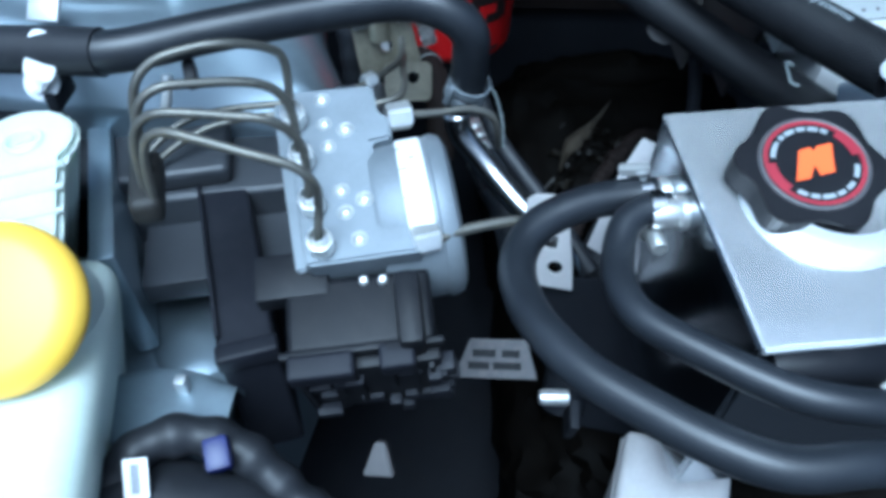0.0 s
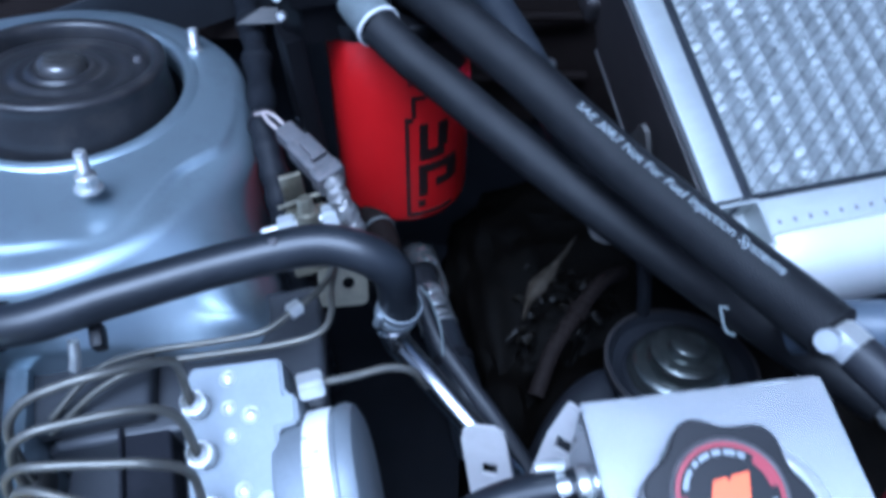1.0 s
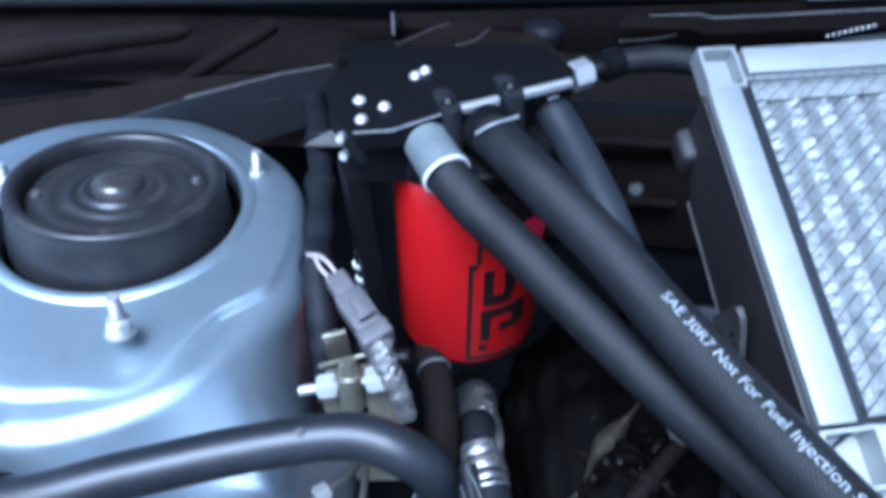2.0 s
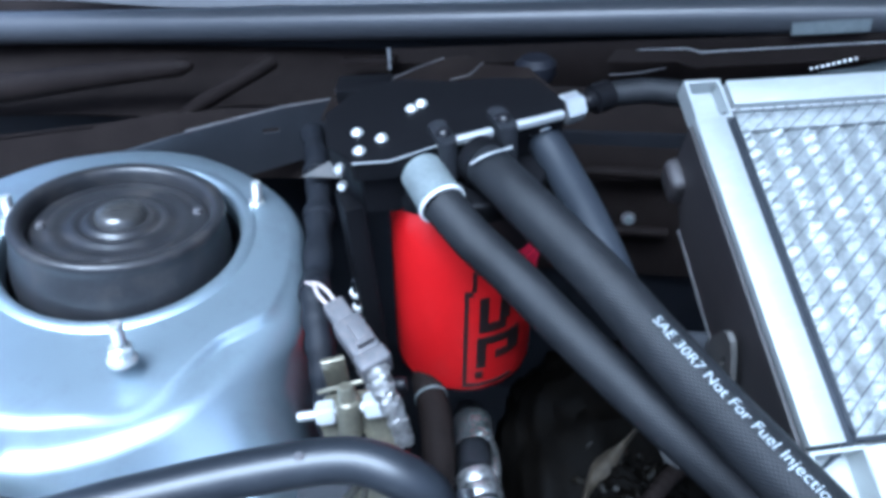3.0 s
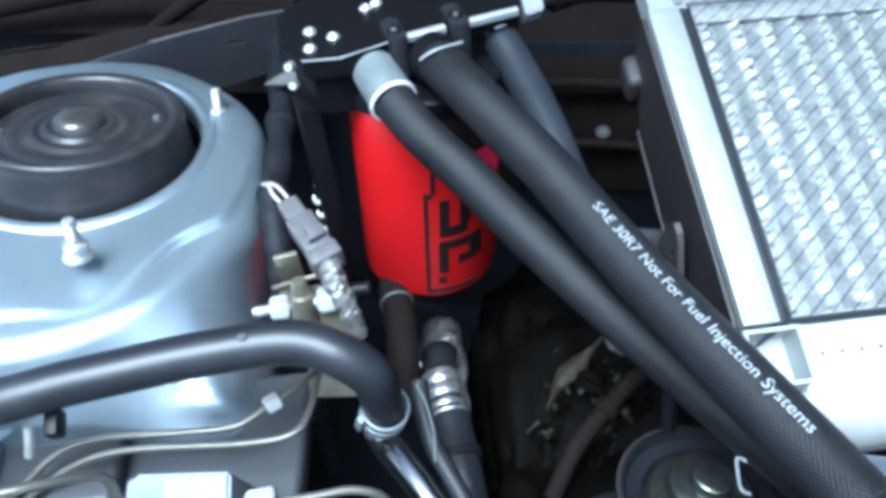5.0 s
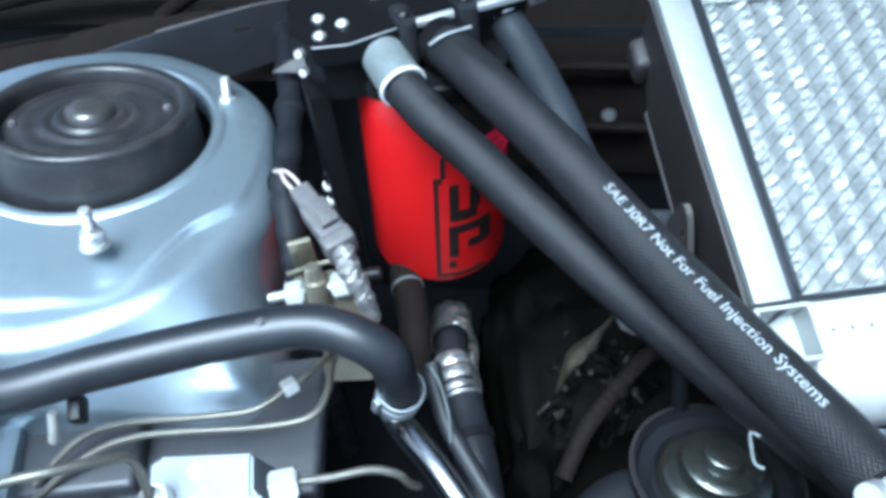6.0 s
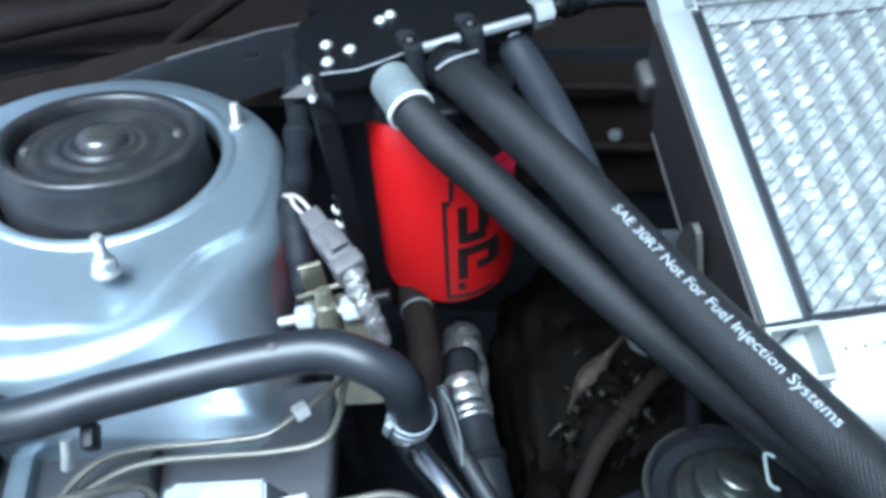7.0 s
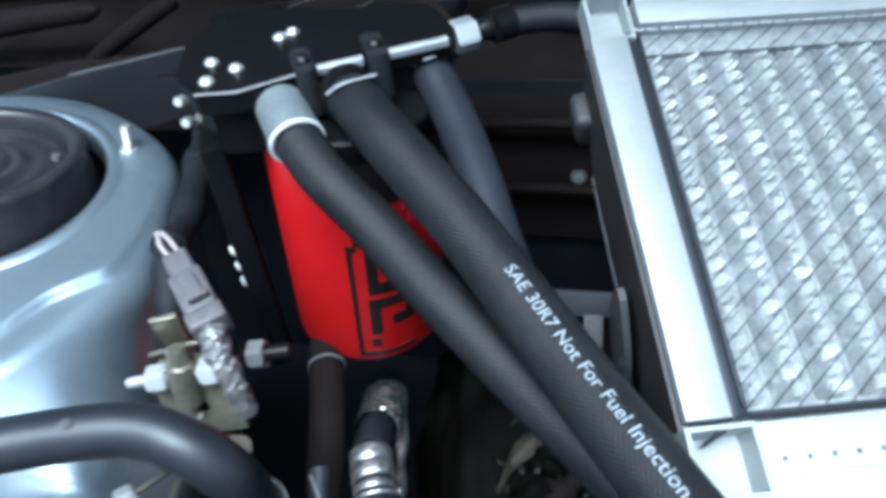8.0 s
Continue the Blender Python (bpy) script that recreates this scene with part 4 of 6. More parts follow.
# ---- sensor plug, harness and the passivated bracket ----
plug = thing("sensor_plug", (-0.012, 0.378, 0.898), "dusty grey electrical plug with pale wires", "connector")
PM = axes((-0.0165, 0.3835, 0.9005), Vector((0.040, -0.042, -0.010)), (0.7, 0.7, 0.1))
part("shell", box(0.024, 0.0150, 0.013, PM @ Matrix.Translation((-0.004, 0, 0)), 0.002, 3), GREYPLASTIC, plug)
part("rear_shell", box(0.016, 0.0115, 0.011, PM @ Matrix.Translation((-0.022, 0, 0)), 0.002, 3), GREYPLASTIC, plug)
part("latch", joined(box(0.012, 0.006, 0.003, PM @ Matrix.Translation((-0.004, 0.001, 0.0078)), 0.0008), box(0.003, 0.009, 0.0045, PM @ Matrix.Translation((0.004, 0.001, 0.0085)), 0.0008)), GREYPLASTIC, plug)
part("front_shell", box(0.010, 0.017, 0.015, PM @ Matrix.Translation((0.012, 0, -0.001)), 0.0022, 3), GREYPLASTIC, plug)
for k in range(2):
    part("wire", tube([PM @ Vector((-0.029, -0.002 + 0.004 * k, 0)), PM @ Vector((-0.038, -0.004 + 0.005 * k, 0.003)), PM @ Vector((-0.046, -0.003 + 0.002 * k, 0.002)), PM @ Vector((-0.056, -0.004, -0.006))], 0.0011, 8, 0.002), WIRE, plug, "pale insulated wire")
bt = tube([PM @ Vector((0.015, 0, -0.001)), PM @ Vector((0.024, -0.002, -0.005)), PM @ Vector((0.034, -0.003, -0.014)), PM @ Vector((0.044, -0.004, -0.030))], lambda t: 0.0062 - 0.0018 * t, 22, 0.0010)
for v in bt.verts:
    v.co += Vector((0.6, 0.6, 0.5)) * 0.0022 * noise.noise(v.co * 330) + Vector((0.5, -0.5, 0.7)) * 0.0012 * noise.noise(v.co * 700)
part("boot", bt, BOOT, plug, "crumpled grey foil sleeve", sharp=25)

harness = thing("wiring_harness", (-0.075, 0.48, 0.87), "black taped wiring harness behind the tower", "wiring harness")
part("loom", tube([(-0.120, 0.61, 0.885), (-0.100, 0.565, 0.888), (-0.086, 0.525, 0.888), (-0.074, 0.485, 0.886), (-0.064, 0.450, 0.885), (-0.056, 0.424, 0.893)], lambda t: 0.0085 + 0.0008 * math.sin(t * 34), 16, 0.002), DARK, harness)
part("drop_loom", tube([(-0.058, 0.430, 0.893), (-0.052, 0.412, 0.884), (-0.046, 0.394, 0.868), (-0.042, 0.380, 0.840), (-0.040, 0.372, 0.79), (-0.040, 0.37, 0.70)], lambda t: 0.0080 + 0.0005 * math.sin(t * 90), 16, 0.002), DARK, harness)
for s in ((-0.094, 0.548, 0.888), (-0.079, 0.502, 0.887)):
    part("tape_ring", lathe([(0.0088, -0.005), (0.0104, -0.004), (0.0104, 0.004), (0.0088, 0.005)], along(s, (0.25, -0.95, 0)), 18), DARK, harness)

brk = thing("line_bracket", (-0.012, 0.360, 0.84), "yellow-passivated steel bracket with two bright nuts", "bracket")
SX = Vector((0.96, 0.24, 0.10)).normalized()
S0 = Vector((-0.0320, 0.3580, 0.8765))
part("cross_stud", lathe([(0, -0.014), (0.0022, -0.014), (0.0027, -0.012), (0.0027, 0.034), (0, 0.034)], along(S0, SX), 14), ZINC, brk)
for d, r in ((-0.004, 0.0068), (0.0205, 0.0072)):
    part("nut", hexnut(r, 0.0095, along(S0 + SX * d, SX)), CAST, brk, "bright hexagon nut")
part("plate", plate_with_holes([(-0.014, -0.030), (0.022, -0.030), (0.020, 0.004), (0.012, 0.010), (-0.008, 0.010), (-0.014, 0.002)], [circle(0.004, -0.016, 0.0035)], 0.0022, axes((-0.0235, 0.3640, 0.873), SX, (0, 0.35, 0.94))), BRASSY, brk)
part("lower_plate", plate_with_holes(roundrect(0.027, 0.022, 0.004), [circle(0.003, 0.002, 0.0034)], 0.002, axes((-0.003, 0.341, 0.847), (0.95, 0.25, -0.15), (-0.1, 0.55, 0.83))), BRASSY, brk, "lower flap with a round hole")
part("valve_body", lathe([(0, 0.014), (0.0035, 0.014), (0.0045, 0.012), (0.0045, 0.006), (0.0062, 0.005), (0.0062, -0.016), (0, -0.016)], along(S0 + SX * 0.0125 + Vector((0, -0.001, 0.002)), (0, 0.2, 1)), 16), BRASSY, brk)
part("hook_wire", tube([S0 + Vector((-0.004, 0.006, 0.008)), S0 + Vector((0.008, 0.008, 0.012)), S0 + Vector((0.022, 0.012, 0.014)), S0 + Vector((0.028, 0.010, 0.010))], 0.0012, 8, 0.002), BRASSY, brk)
part("back_plate", box(0.012, 0.003, 0.044, axes((-0.030, 0.376, 0.880), (0.9, 0.4, 0), (-0.4, 0.9, 0.2)), 0.001), BRASSY, brk)

sstud = thing("bracket_stud", (-0.048, 0.465, 0.82), "dark stud with three bands, their glints put in as white", "stud")
# white colour carries the sky's glint on the stud's polished steps
for z in (-0.0235, -0.0120, 0.0):
    part("band", lathe([(0.002, 0), (0.0038, 0.0002), (0.0040, 0.0010), (0.0040, 0.0034), (0.0037, 0.0040), (0.002, 0.0042)], along((-0.0478, 0.4645, 0.8555 + z), (0.05, -0.1, 1)), 20), WHITE, sstud, "band with its glint put in as white")
part("stud", lathe([(0, 0.024), (0.002, 0.024), (0.0024, 0.022), (0.0024, -0.03), (0, -0.03)], along((-0.0478, 0.4650, 0.846), (0.05, -0.1, 1)), 16), DARK, sstud)


# ---- brake lines on the tower's front ----
def brake_line(points, label="thin greyish steel brake line", r=0.0018):
    ob = thing("brake_line", points[len(points) // 2], label, "brake line", "brake lines")
    part("line", tube(points, r, 12, 0.0025), LINE, ob)
    return ob


bl = brake_line([(-0.006, 0.346, 0.872), (-0.0045, 0.332, 0.870), (-0.008, 0.318, 0.872), (-0.0185, 0.3033, 0.873), (-0.0304, 0.2905, 0.873), (-0.053, 0.284, 0.873), (-0.0896, 0.277, 0.872), (-0.111, 0.268, 0.868), (-0.13, 0.25, 0.855)])
part("union", hexnut(0.0046, 0.007, along((-0.0155, 0.3068, 0.873), (-0.7, -0.7, 0))), ZINC, bl, "bright hexagonal union")
brake_line([(-0.005, 0.345, 0.862), (-0.0030, 0.322, 0.868), (0.0004, 0.304, 0.872), (-0.003, 0.290, 0.873), (-0.0248, 0.2825, 0.872), (-0.079, 0.273, 0.870), (-0.105, 0.262, 0.865), (-0.13, 0.245, 0.85)])


# ---- brake hydraulic unit ----
BU = axes((-0.0127, 0.2096, 0.8969), (0.985, 0.165, 0.05), (-0.172, 0.94, 0.295))
unit = thing("brake_hydraulic_unit", BU @ Vector((0, 0, -0.06)), "grey aluminium brake hydraulic unit with motor and pipes", "hydraulic unit")
out = [(-0.0245, 0.042), (0.0138, 0.041), (0.0150, 0.026), (0.0195, 0.0245), (0.0200, 0.0130), (0.0112, 0.0118), (0.0140, -0.002), (0.0280, -0.0406), (-0.0180, -0.0418)]
block = part("block", prism(out, 0.050, BU, 0.0012, z0=-0.050), ABSALU, unit)
part("side_step", prism([(-0.0315, 0.042), (-0.0247, 0.042), (-0.0185, -0.040), (-0.0235, -0.040)], 0.040, BU, 0.001, z0=-0.048), ABSALU, unit)
for x, y, r in ((-0.0082, 0.0354, 0.0024), (-0.0079, 0.0231, 0.0022), (0.0009, 0.0191, 0.0026), (-0.0066, 0.0116, 0.0022), (-0.0024, -0.0101, 0.0024), (0.0067, -0.0151, 0.0026), (-0.0012, -0.0201, 0.0024), (0.0035, -0.0325, 0.0024)):
    part("ball_plug", lathe([(0, 0.0013), (r * 0.5, 0.0012), (r * 0.85, 0.0006), (r, -0.0002), (r * 1.25, 0.0003), (r * 1.35, 0)], BU @ Matrix.Translation((x, y, 0)), 16), ZINC, block, "bright pressed ball plug")
part("data_mark", box(0.0050, 0.0050, 0.0006, BU @ Matrix.Translation((0.0128, -0.0020, 0.0003)), 0), WHITE, block)
motor = BU @ Matrix.Translation((0.010, -0.0125, -0.0305)) @ pose(0, 0, 0, 0, 90, 4) @ Matrix.Diagonal((1.08, 1.08, 0.94, 1))
mo = part("motor", lathe([(0, 0.0), (0.0315, 0.0), (0.0325, 0.002), (0.0325, 0.026), (0.0332, 0.027), (0.0332, 0.030), (0.0318, 0.0335), (0.028, 0.0355), (0, 0.0365)], motor, 56), ABSALU, unit, "round grey pump motor")
bm = bmesh.new()
prev = None
for k in range(19):
    a = radians(96 + 126 * k / 18)
    cur = [bm.verts.new(motor @ Vector((0.0329 * math.cos(a), 0.0329 * math.sin(a), z))) for z in (0.0130, 0.0240)]
    if prev:
        bm.faces.new((prev[0], prev[1], cur[1], cur[0]))
    prev = cur
sticker = part("sticker", bm, WHITE, mo, "white printed label round the motor")
for k, (a, z, w) in enumerate(((150, 0.014, 3), (162, 0.019, 4), (171, 0.0150, 5), (184, 0.018, 3), (192, 0.0135, 4))):
    p = motor @ Vector((0.0331 * math.cos(radians(a)), 0.0331 * math.sin(radians(a)), z))
    n = (motor.to_3x3() @ Vector((math.cos(radians(a)), math.sin(radians(a)), 0)))
    part("print_bar", box(0.0008, 0.0006 * w, 0.0003, along(p, n, motor.to_3x3() @ Vector((0, 0, 1))), 0), INK, mo)
ports = [(-0.0197, 0.0251), (-0.0170, 0.0048), (-0.0136, -0.0167), (-0.0110, -0.0350)]
routes = [
    [(-0.0362, 0.2300, 0.934), (-0.0400, 0.2240, 0.944), (-0.0510, 0.2140, 0.952), (-0.0640, 0.2080, 0.953), (-0.0770, 0.2020, 0.950), (-0.0840, 0.1960, 0.938), (-0.0880, 0.1920, 0.90)],
    [(-0.0310, 0.2110, 0.924), (-0.0350, 0.2105, 0.934), (-0.0430, 0.2060, 0.941), (-0.0590, 0.1990, 0.945), (-0.0730, 0.1930, 0.946), (-0.0810, 0.1890, 0.936), (-0.0850, 0.1860, 0.90)],
    [(-0.0238, 0.1930, 0.922), (-0.0310, 0.1885, 0.937), (-0.0460, 0.1860, 0.941), (-0.0640, 0.1830, 0.944), (-0.0740, 0.1820, 0.942), (-0.0800, 0.1800, 0.932), (-0.0830, 0.1780, 0.90)],
    [(-0.0162, 0.1760, 0.908), (-0.0150, 0.1725, 0.922), (-0.0210, 0.1720, 0.931), (-0.0380, 0.1720, 0.937), (-0.0530, 0.1740, 0.940), (-0.0670, 0.1760, 0.941), (-0.0750, 0.1760, 0.932), (-0.0790, 0.1740, 0.90)],
]
for (x, y), way in zip(ports, routes):
    foot = BU @ Vector((x, y, 0))
    up = BU.to_3x3() @ Vector((0, 0, 1))
    ob = brake_line([foot + up * 0.002, foot + up * 0.010] + way, "thin steel brake pipe from the hydraulic unit")
    nut = part("tube_nut", hexnut(0.0056, 0.0085, along(foot, up)), ZINC, ob, "bright tube nut")
    part("nut_neck", lathe([(0.0040, 0.0085), (0.0040, 0.0115), (0.0028, 0.0125)], along(foot, up), 14), ZINC, nut)
ob = brake_line([(0.0095, 0.2475, 0.896), (0.022, 0.252, 0.894), (0.036, 0.258, 0.892), (0.0460, 0.2600, 0.887), (0.0490, 0.2620, 0.876), (0.0500, 0.2680, 0.862)], "thin steel brake pipe from the unit's side")
part("tube_nut", hexnut(0.0066, 0.011, along((0.000, 0.2435, 0.897), (0.93, 0.35, -0.05))), ZINC, ob, "bright tube nut")
ob = brake_line([(0.027, 0.1845, 0.884), (0.039, 0.1905, 0.884), (0.057, 0.1970, 0.883), (0.066, 0.1995, 0.879)], "thin steel brake pipe passing under the coolant hoses", 0.0023)
part("tube_nut", hexnut(0.0064, 0.011, along((0.017, 0.1815, 0.885), (0.93, 0.35, 0))), ZINC, ob, "bright tube nut")
holder = thing("pipe_holder", (-0.083, 0.186, 0.90), "dirty brown rubber block holding the brake pipes", "pipe holder")
part("block", box(0.012, 0.032, 0.012, Matrix.Translation((-0.0850, 0.1850, 0.9060)) @ pose(0, 0, 0, 0, 0, 18), 0.004, 3), HOLDER, holder)
# black plastic controller and bracket below
ctrl = part("controller", box(0.058, 0.030, 0.058, BU @ Matrix.Translation((0.000, -0.058, -0.040)), 0.003, 3), PLASTIC, unit, "black plastic controller box")
part("connector_lip", box(0.030, 0.020, 0.012, BU @ Matrix.Translation((-0.026, -0.040, -0.016)), 0.002), PLASTIC, ctrl)
part("front_face", box(0.060, 0.008, 0.056, BU @ Matrix.Translation((0.000, -0.0755, -0.046)), 0.002), PLASTIC, ctrl)
part("edge_rib", box(0.064, 0.003, 0.006, BU @ Matrix.Translation((0.000, -0.0735, -0.0130)), 0.001), PLASTIC, ctrl)
part("lever", box(0.010, 0.030, 0.022, BU @ Matrix.Translation((0.020, -0.062, -0.012)), 0.003), PLASTIC, ctrl)
part("lever_tip", box(0.012, 0.006, 0.010, BU @ Matrix.Translation((0.014, -0.0755, -0.0130)), 0.002), PLASTIC, ctrl)
for k, (x, h) in enumerate(((-0.026, 0.044), (-0.012, 0.030), (-0.004, 0.040), (0.010, 0.024), (0.019, 0.046), (0.026, 0.034))):
    part("rib", box(0.0022, 0.006, h, BU @ Matrix.Translation((x, -0.0790, -0.020 - h / 2)), 0.0007), PLASTIC, ctrl)
for x, y in ((0.0030, -0.0445), (0.0105, -0.0450)):
    part("screw", lathe([(0, 0.0022), (0.0014, 0.0022), (0.0021, 0.0012), (0.0021, 0)], BU @ Matrix.Translation((x, y - 0.002, -0.0105)), 12), ZINC, ctrl)
part("front_lip", box(0.026, 0.010, 0.012, BU @ Matrix.Translation((-0.016, -0.0790, -0.0150)), 0.002, 3), SHROUD, ctrl)
part("front_lip", box(0.014, 0.010, 0.012, BU @ Matrix.Translation((0.0135, -0.0785, -0.0140)), 0.002, 3), SHROUD, ctrl)
rng = random.Random(5)
for k in range(22):
    w, h = rng.uniform(0.004, 0.013), rng.uniform(0.003, 0.012)
    part("lug", box(w, rng.uniform(0.004, 0.009), h, BU @ Matrix.Translation((rng.uniform(-0.022, 0.034), -0.080 + rng.uniform(-0.002, 0.004), rng.uniform(-0.075, -0.028))) @ pose(0, 0, 0, 0, rng.uniform(-6, 6), 0), 0.0012), SHROUD, ctrl)
arm = thing("unit_bracket", (-0.075, 0.20, 0.76), "black steel carrier arm beside the hydraulic unit", "bracket")
AM = axes((-0.077, 0.2195, 0.800), (0.935, 0.354, 0.0), (-0.354, 0.935, 0.0))
part("arm", box(0.025, 0.138, 0.080, AM, 0.0025, 3), SHROUD, arm)
part("end_lip", box(0.0268, 0.009, 0.010, AM @ Matrix.Translation((0, -0.0662, 0.0365)), 0.002, 3), SHROUD, arm)
part("fin", box(0.002, 0.125, 0.004, AM @ Matrix.Translation((-0.0112, 0.004, 0.0412)), 0.0007), SHROUD, arm)
part("block", box(0.050, 0.060, 0.050, AM @ Matrix.Translation((0.034, 0.012, -0.004)), 0.004), PLASTIC, arm)
# the next two plates stand in for painted metal lying in shade
part("tray", box(0.085, 0.110, 0.012, Matrix.Translation((-0.132, 0.290, 0.806)) @ pose(0, 0, 0, 0, 0, 14), 0.003), DIMPAINT, arm)
part("shaded_plate", box(0.100, 0.100, 0.014, Matrix.Translation((-0.085, 0.262, 0.815)) @ pose(0, 0, 0, 0, 0, 14), 0.003), DIMPAINT, arm, "blue-grey plate with its shade in the colour")
part("pin", lathe([(0, 0.012), (0.003, 0.012), (0.004, 0.010), (0.004, 0)], AM @ Matrix.Translation((0.030, 0.034, 0.020)), 12), DARK, arm)

# painted ledge of the inner wing below the brake pipes
solid("wall_ledge", box(0.320, 0.300, 0.16, Matrix.Translation((-0.228, 0.205, 0.715)) @ pose(0, 0, 0, -4, 3, -8), 0.022, 5), PAINT, "blue-grey painted ledge of the inner wing", "inner wing", kind="structure")

rows = []
for y in np.linspace(0.119, 0.212, 29):
    row = []
    for x in np.linspace(-0.200, -0.059, 31):
        well = ease((y - 0.149 - 0.006 * math.cos((x + 0.09) * 60)) / 0.016) * (1 - ease((y - 0.225) / 0.02))
        boss = math.exp(-(((x + 0.102) / 0.024) ** 2 + ((y - 0.190) / 0.024) ** 2) ** 2)
        row.append(Vector((x, y, 0.824 - 0.040 * well + 0.008 * boss + 0.0006 * noise.noise(Vector((x * 30, y * 30, 0))))))
    rows.append(row)
pan = thing("wing_pan", (-0.115, 0.17, 0.80), "blue-grey painted pressed pan with a shallow well", "body panel")
part("pan", sheet(rows, 0.0015), PAINT, pan, sharp=60)
part("clip", box(0.005, 0.005, 0.010, Matrix.Translation((-0.081, 0.1455, 0.8275)), 0.001), CAST, pan, "small pale clip")

wf = thing("inner_wing_rail", (-0.155, 0.27, 0.80), "blue-grey painted sheet rail beside the bottle", "body rail")
part("side_strip", box(0.012, 0.150, 0.070, axes((-0.148, 0.255, 0.826), (0.90, 0.36, 0), (-0.36, 0.90, 0)), 0.003), PAINT, wf)
part("rear_strip", box(0.080, 0.012, 0.060, axes((-0.160, 0.334, 0.842), (0.97, 0.2, 0), (-0.2, 0.97, 0)), 0.003), PAINT, wf)

# added panel: its dark colour stands for shade below the tower wall
guard = thing("shade_panel", (-0.08, 0.29, 0.80), "added panel below the tower, dark grey-blue for the shade there", "splash guard")
part("panel", box(0.135, 0.075, 0.016, Matrix.Translation((-0.075, 0.292, 0.836)) @ pose(0, 0, 0, 6, 0, 12), 0.004, 3), DIMPAINT, guard)
part("side_panel", box(0.110, 0.100, 0.012, Matrix.Translation((-0.150, 0.292, 0.850)) @ pose(0, 0, 0, 4, 0, 14), 0.004, 3), DIMPAINT, guard)
part("front_lip", box(0.120, 0.006, 0.050, Matrix.Translation((-0.078, 0.256, 0.812)) @ pose(0, 0, 0, 0, 0, 12), 0.002), DIMPAINT, guard)
# black box put in where the gap under the hose is only dark
cover = thing("gap_box", (-0.20, 0.265, 0.80), "black box added for the dark gap beside the bottle", "cover")
part("top", box(0.085, 0.070, 0.020, Matrix.Translation((-0.208, 0.262, 0.862)) @ pose(0, 0, 0, 4, 0, 12), 0.006, 3), PLASTIC, cover)
part("skirt", box(0.075, 0.058, 0.060, Matrix.Translation((-0.208, 0.264, 0.826)) @ pose(0, 0, 0, 0, 0, 12), 0.004), PLASTIC, cover)

# ---- washer bottle ----
bottle = thing("washer_bottle", (-0.150, 0.13, 0.72), "translucent white washer bottle with a yellow cap", "washer bottle")


def soft_block(sx, sy, sz, r, m):
    return box(sx, sy, sz, m, r, 6)


bt = soft_block(0.130, 0.150, 0.165, 0.022, Matrix.Translation((-0.152, 0.100, 0.790)) @ pose(0, 0, 0, 0, 0, 14))
for v in bt.verts:
    v.co.x -= 0.30 * (0.8725 - v.co.z)
part("tank", bt, BOTTLE, bottle)
lobe = []
for cx, cy, a0 in ((-0.1520, 0.2170, -22), (-0.1245, 0.1500, 158)):
    for k in range(13):
        a = radians(a0 + 15 * k)
        lobe.append((cx + 0.0235 * math.cos(a), cy + 0.0235 * math.sin(a)))
bt = prism(lobe, 0.11, Matrix.Translation((0, 0, 0.79)), 0.006, seg=4)
for v in bt.verts:
    v.co.x -= 0.40 * (0.900 - v.co.z)
part("shoulder", bt, BOTTLE, bottle)
part("emboss", lathe([(0.0060, 0), (0.0072, 0.0010), (0.0084, 0)], Matrix.Translation((-0.1515, 0.2165, 0.9002)), 24), BOTTLE, bottle)
part("emboss_bar", box(0.008, 0.003, 0.0016, Matrix.Translation((-0.1515, 0.2165, 0.9005)) @ pose(0, 0, 0, 0, 0, 30), 0.0006), BOTTLE, bottle)
for k in range(3):
    part("rib", box(0.034, 0.0025, 0.0020, Matrix.Translation((-0.1440 + 0.0055 * k, 0.197 - 0.013 * k, 0.9003)) @ pose(0, 0, 0, 0, 0, 22), 0.0008), BOTTLE, bottle)
CN = Vector((0.10, -0.55, 0.83)).normalized()
capm = along((-0.1255, 0.1335, 0.893), CN)
part("neck", lathe([(0.024, -0.045), (0.024, -0.002), (0.0275, 0.0)], capm, 36), BOTTLE, bottle)
cap = part("cap", lathe([(0, 0.0105), (0.022, 0.0105), (0.0250, 0.0098), (0.0290, 0.0075), (0.0312, 0.004), (0.0318, 0.001), (0.0312, -0.001), (0.027, -0.0012)], capm, 56), YELLOW, bottle, "round yellow plastic cap")
part("cap_lip", box(0.016, 0.012, 0.003, capm @ Matrix.Translation((-0.012, -0.031, 0.0012)), 0.0012), YELLOW, cap)


# ---- aluminium coolant tank ----
TKX = Vector((0.0900, 0.0140, 0.000)).normalized()
TKM = axes((0.1140, 0.2285, 0.9145), TKX, Vector((-0.16, 1.0, 0.10)))
TW, TD, TH = 0.0925, 0.108, 0.122
tank = thing("coolant_tank", TKM @ Vector((TW / 2, -TD / 2, -TH)), "welded polished aluminium coolant expansion tank", "coolant tank")
shell = prism([(0, 0), (TW, 0), (TW, -TD), (0.004, -TD)], TH, TKM, 0.0022, z0=-TH, seg=3)
# one metal in two tones: shell darkened for reflections, lid pale
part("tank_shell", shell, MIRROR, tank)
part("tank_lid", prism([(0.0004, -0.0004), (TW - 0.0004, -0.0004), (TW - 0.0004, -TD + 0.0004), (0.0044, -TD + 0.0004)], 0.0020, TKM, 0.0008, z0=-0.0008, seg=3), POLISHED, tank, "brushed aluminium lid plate")
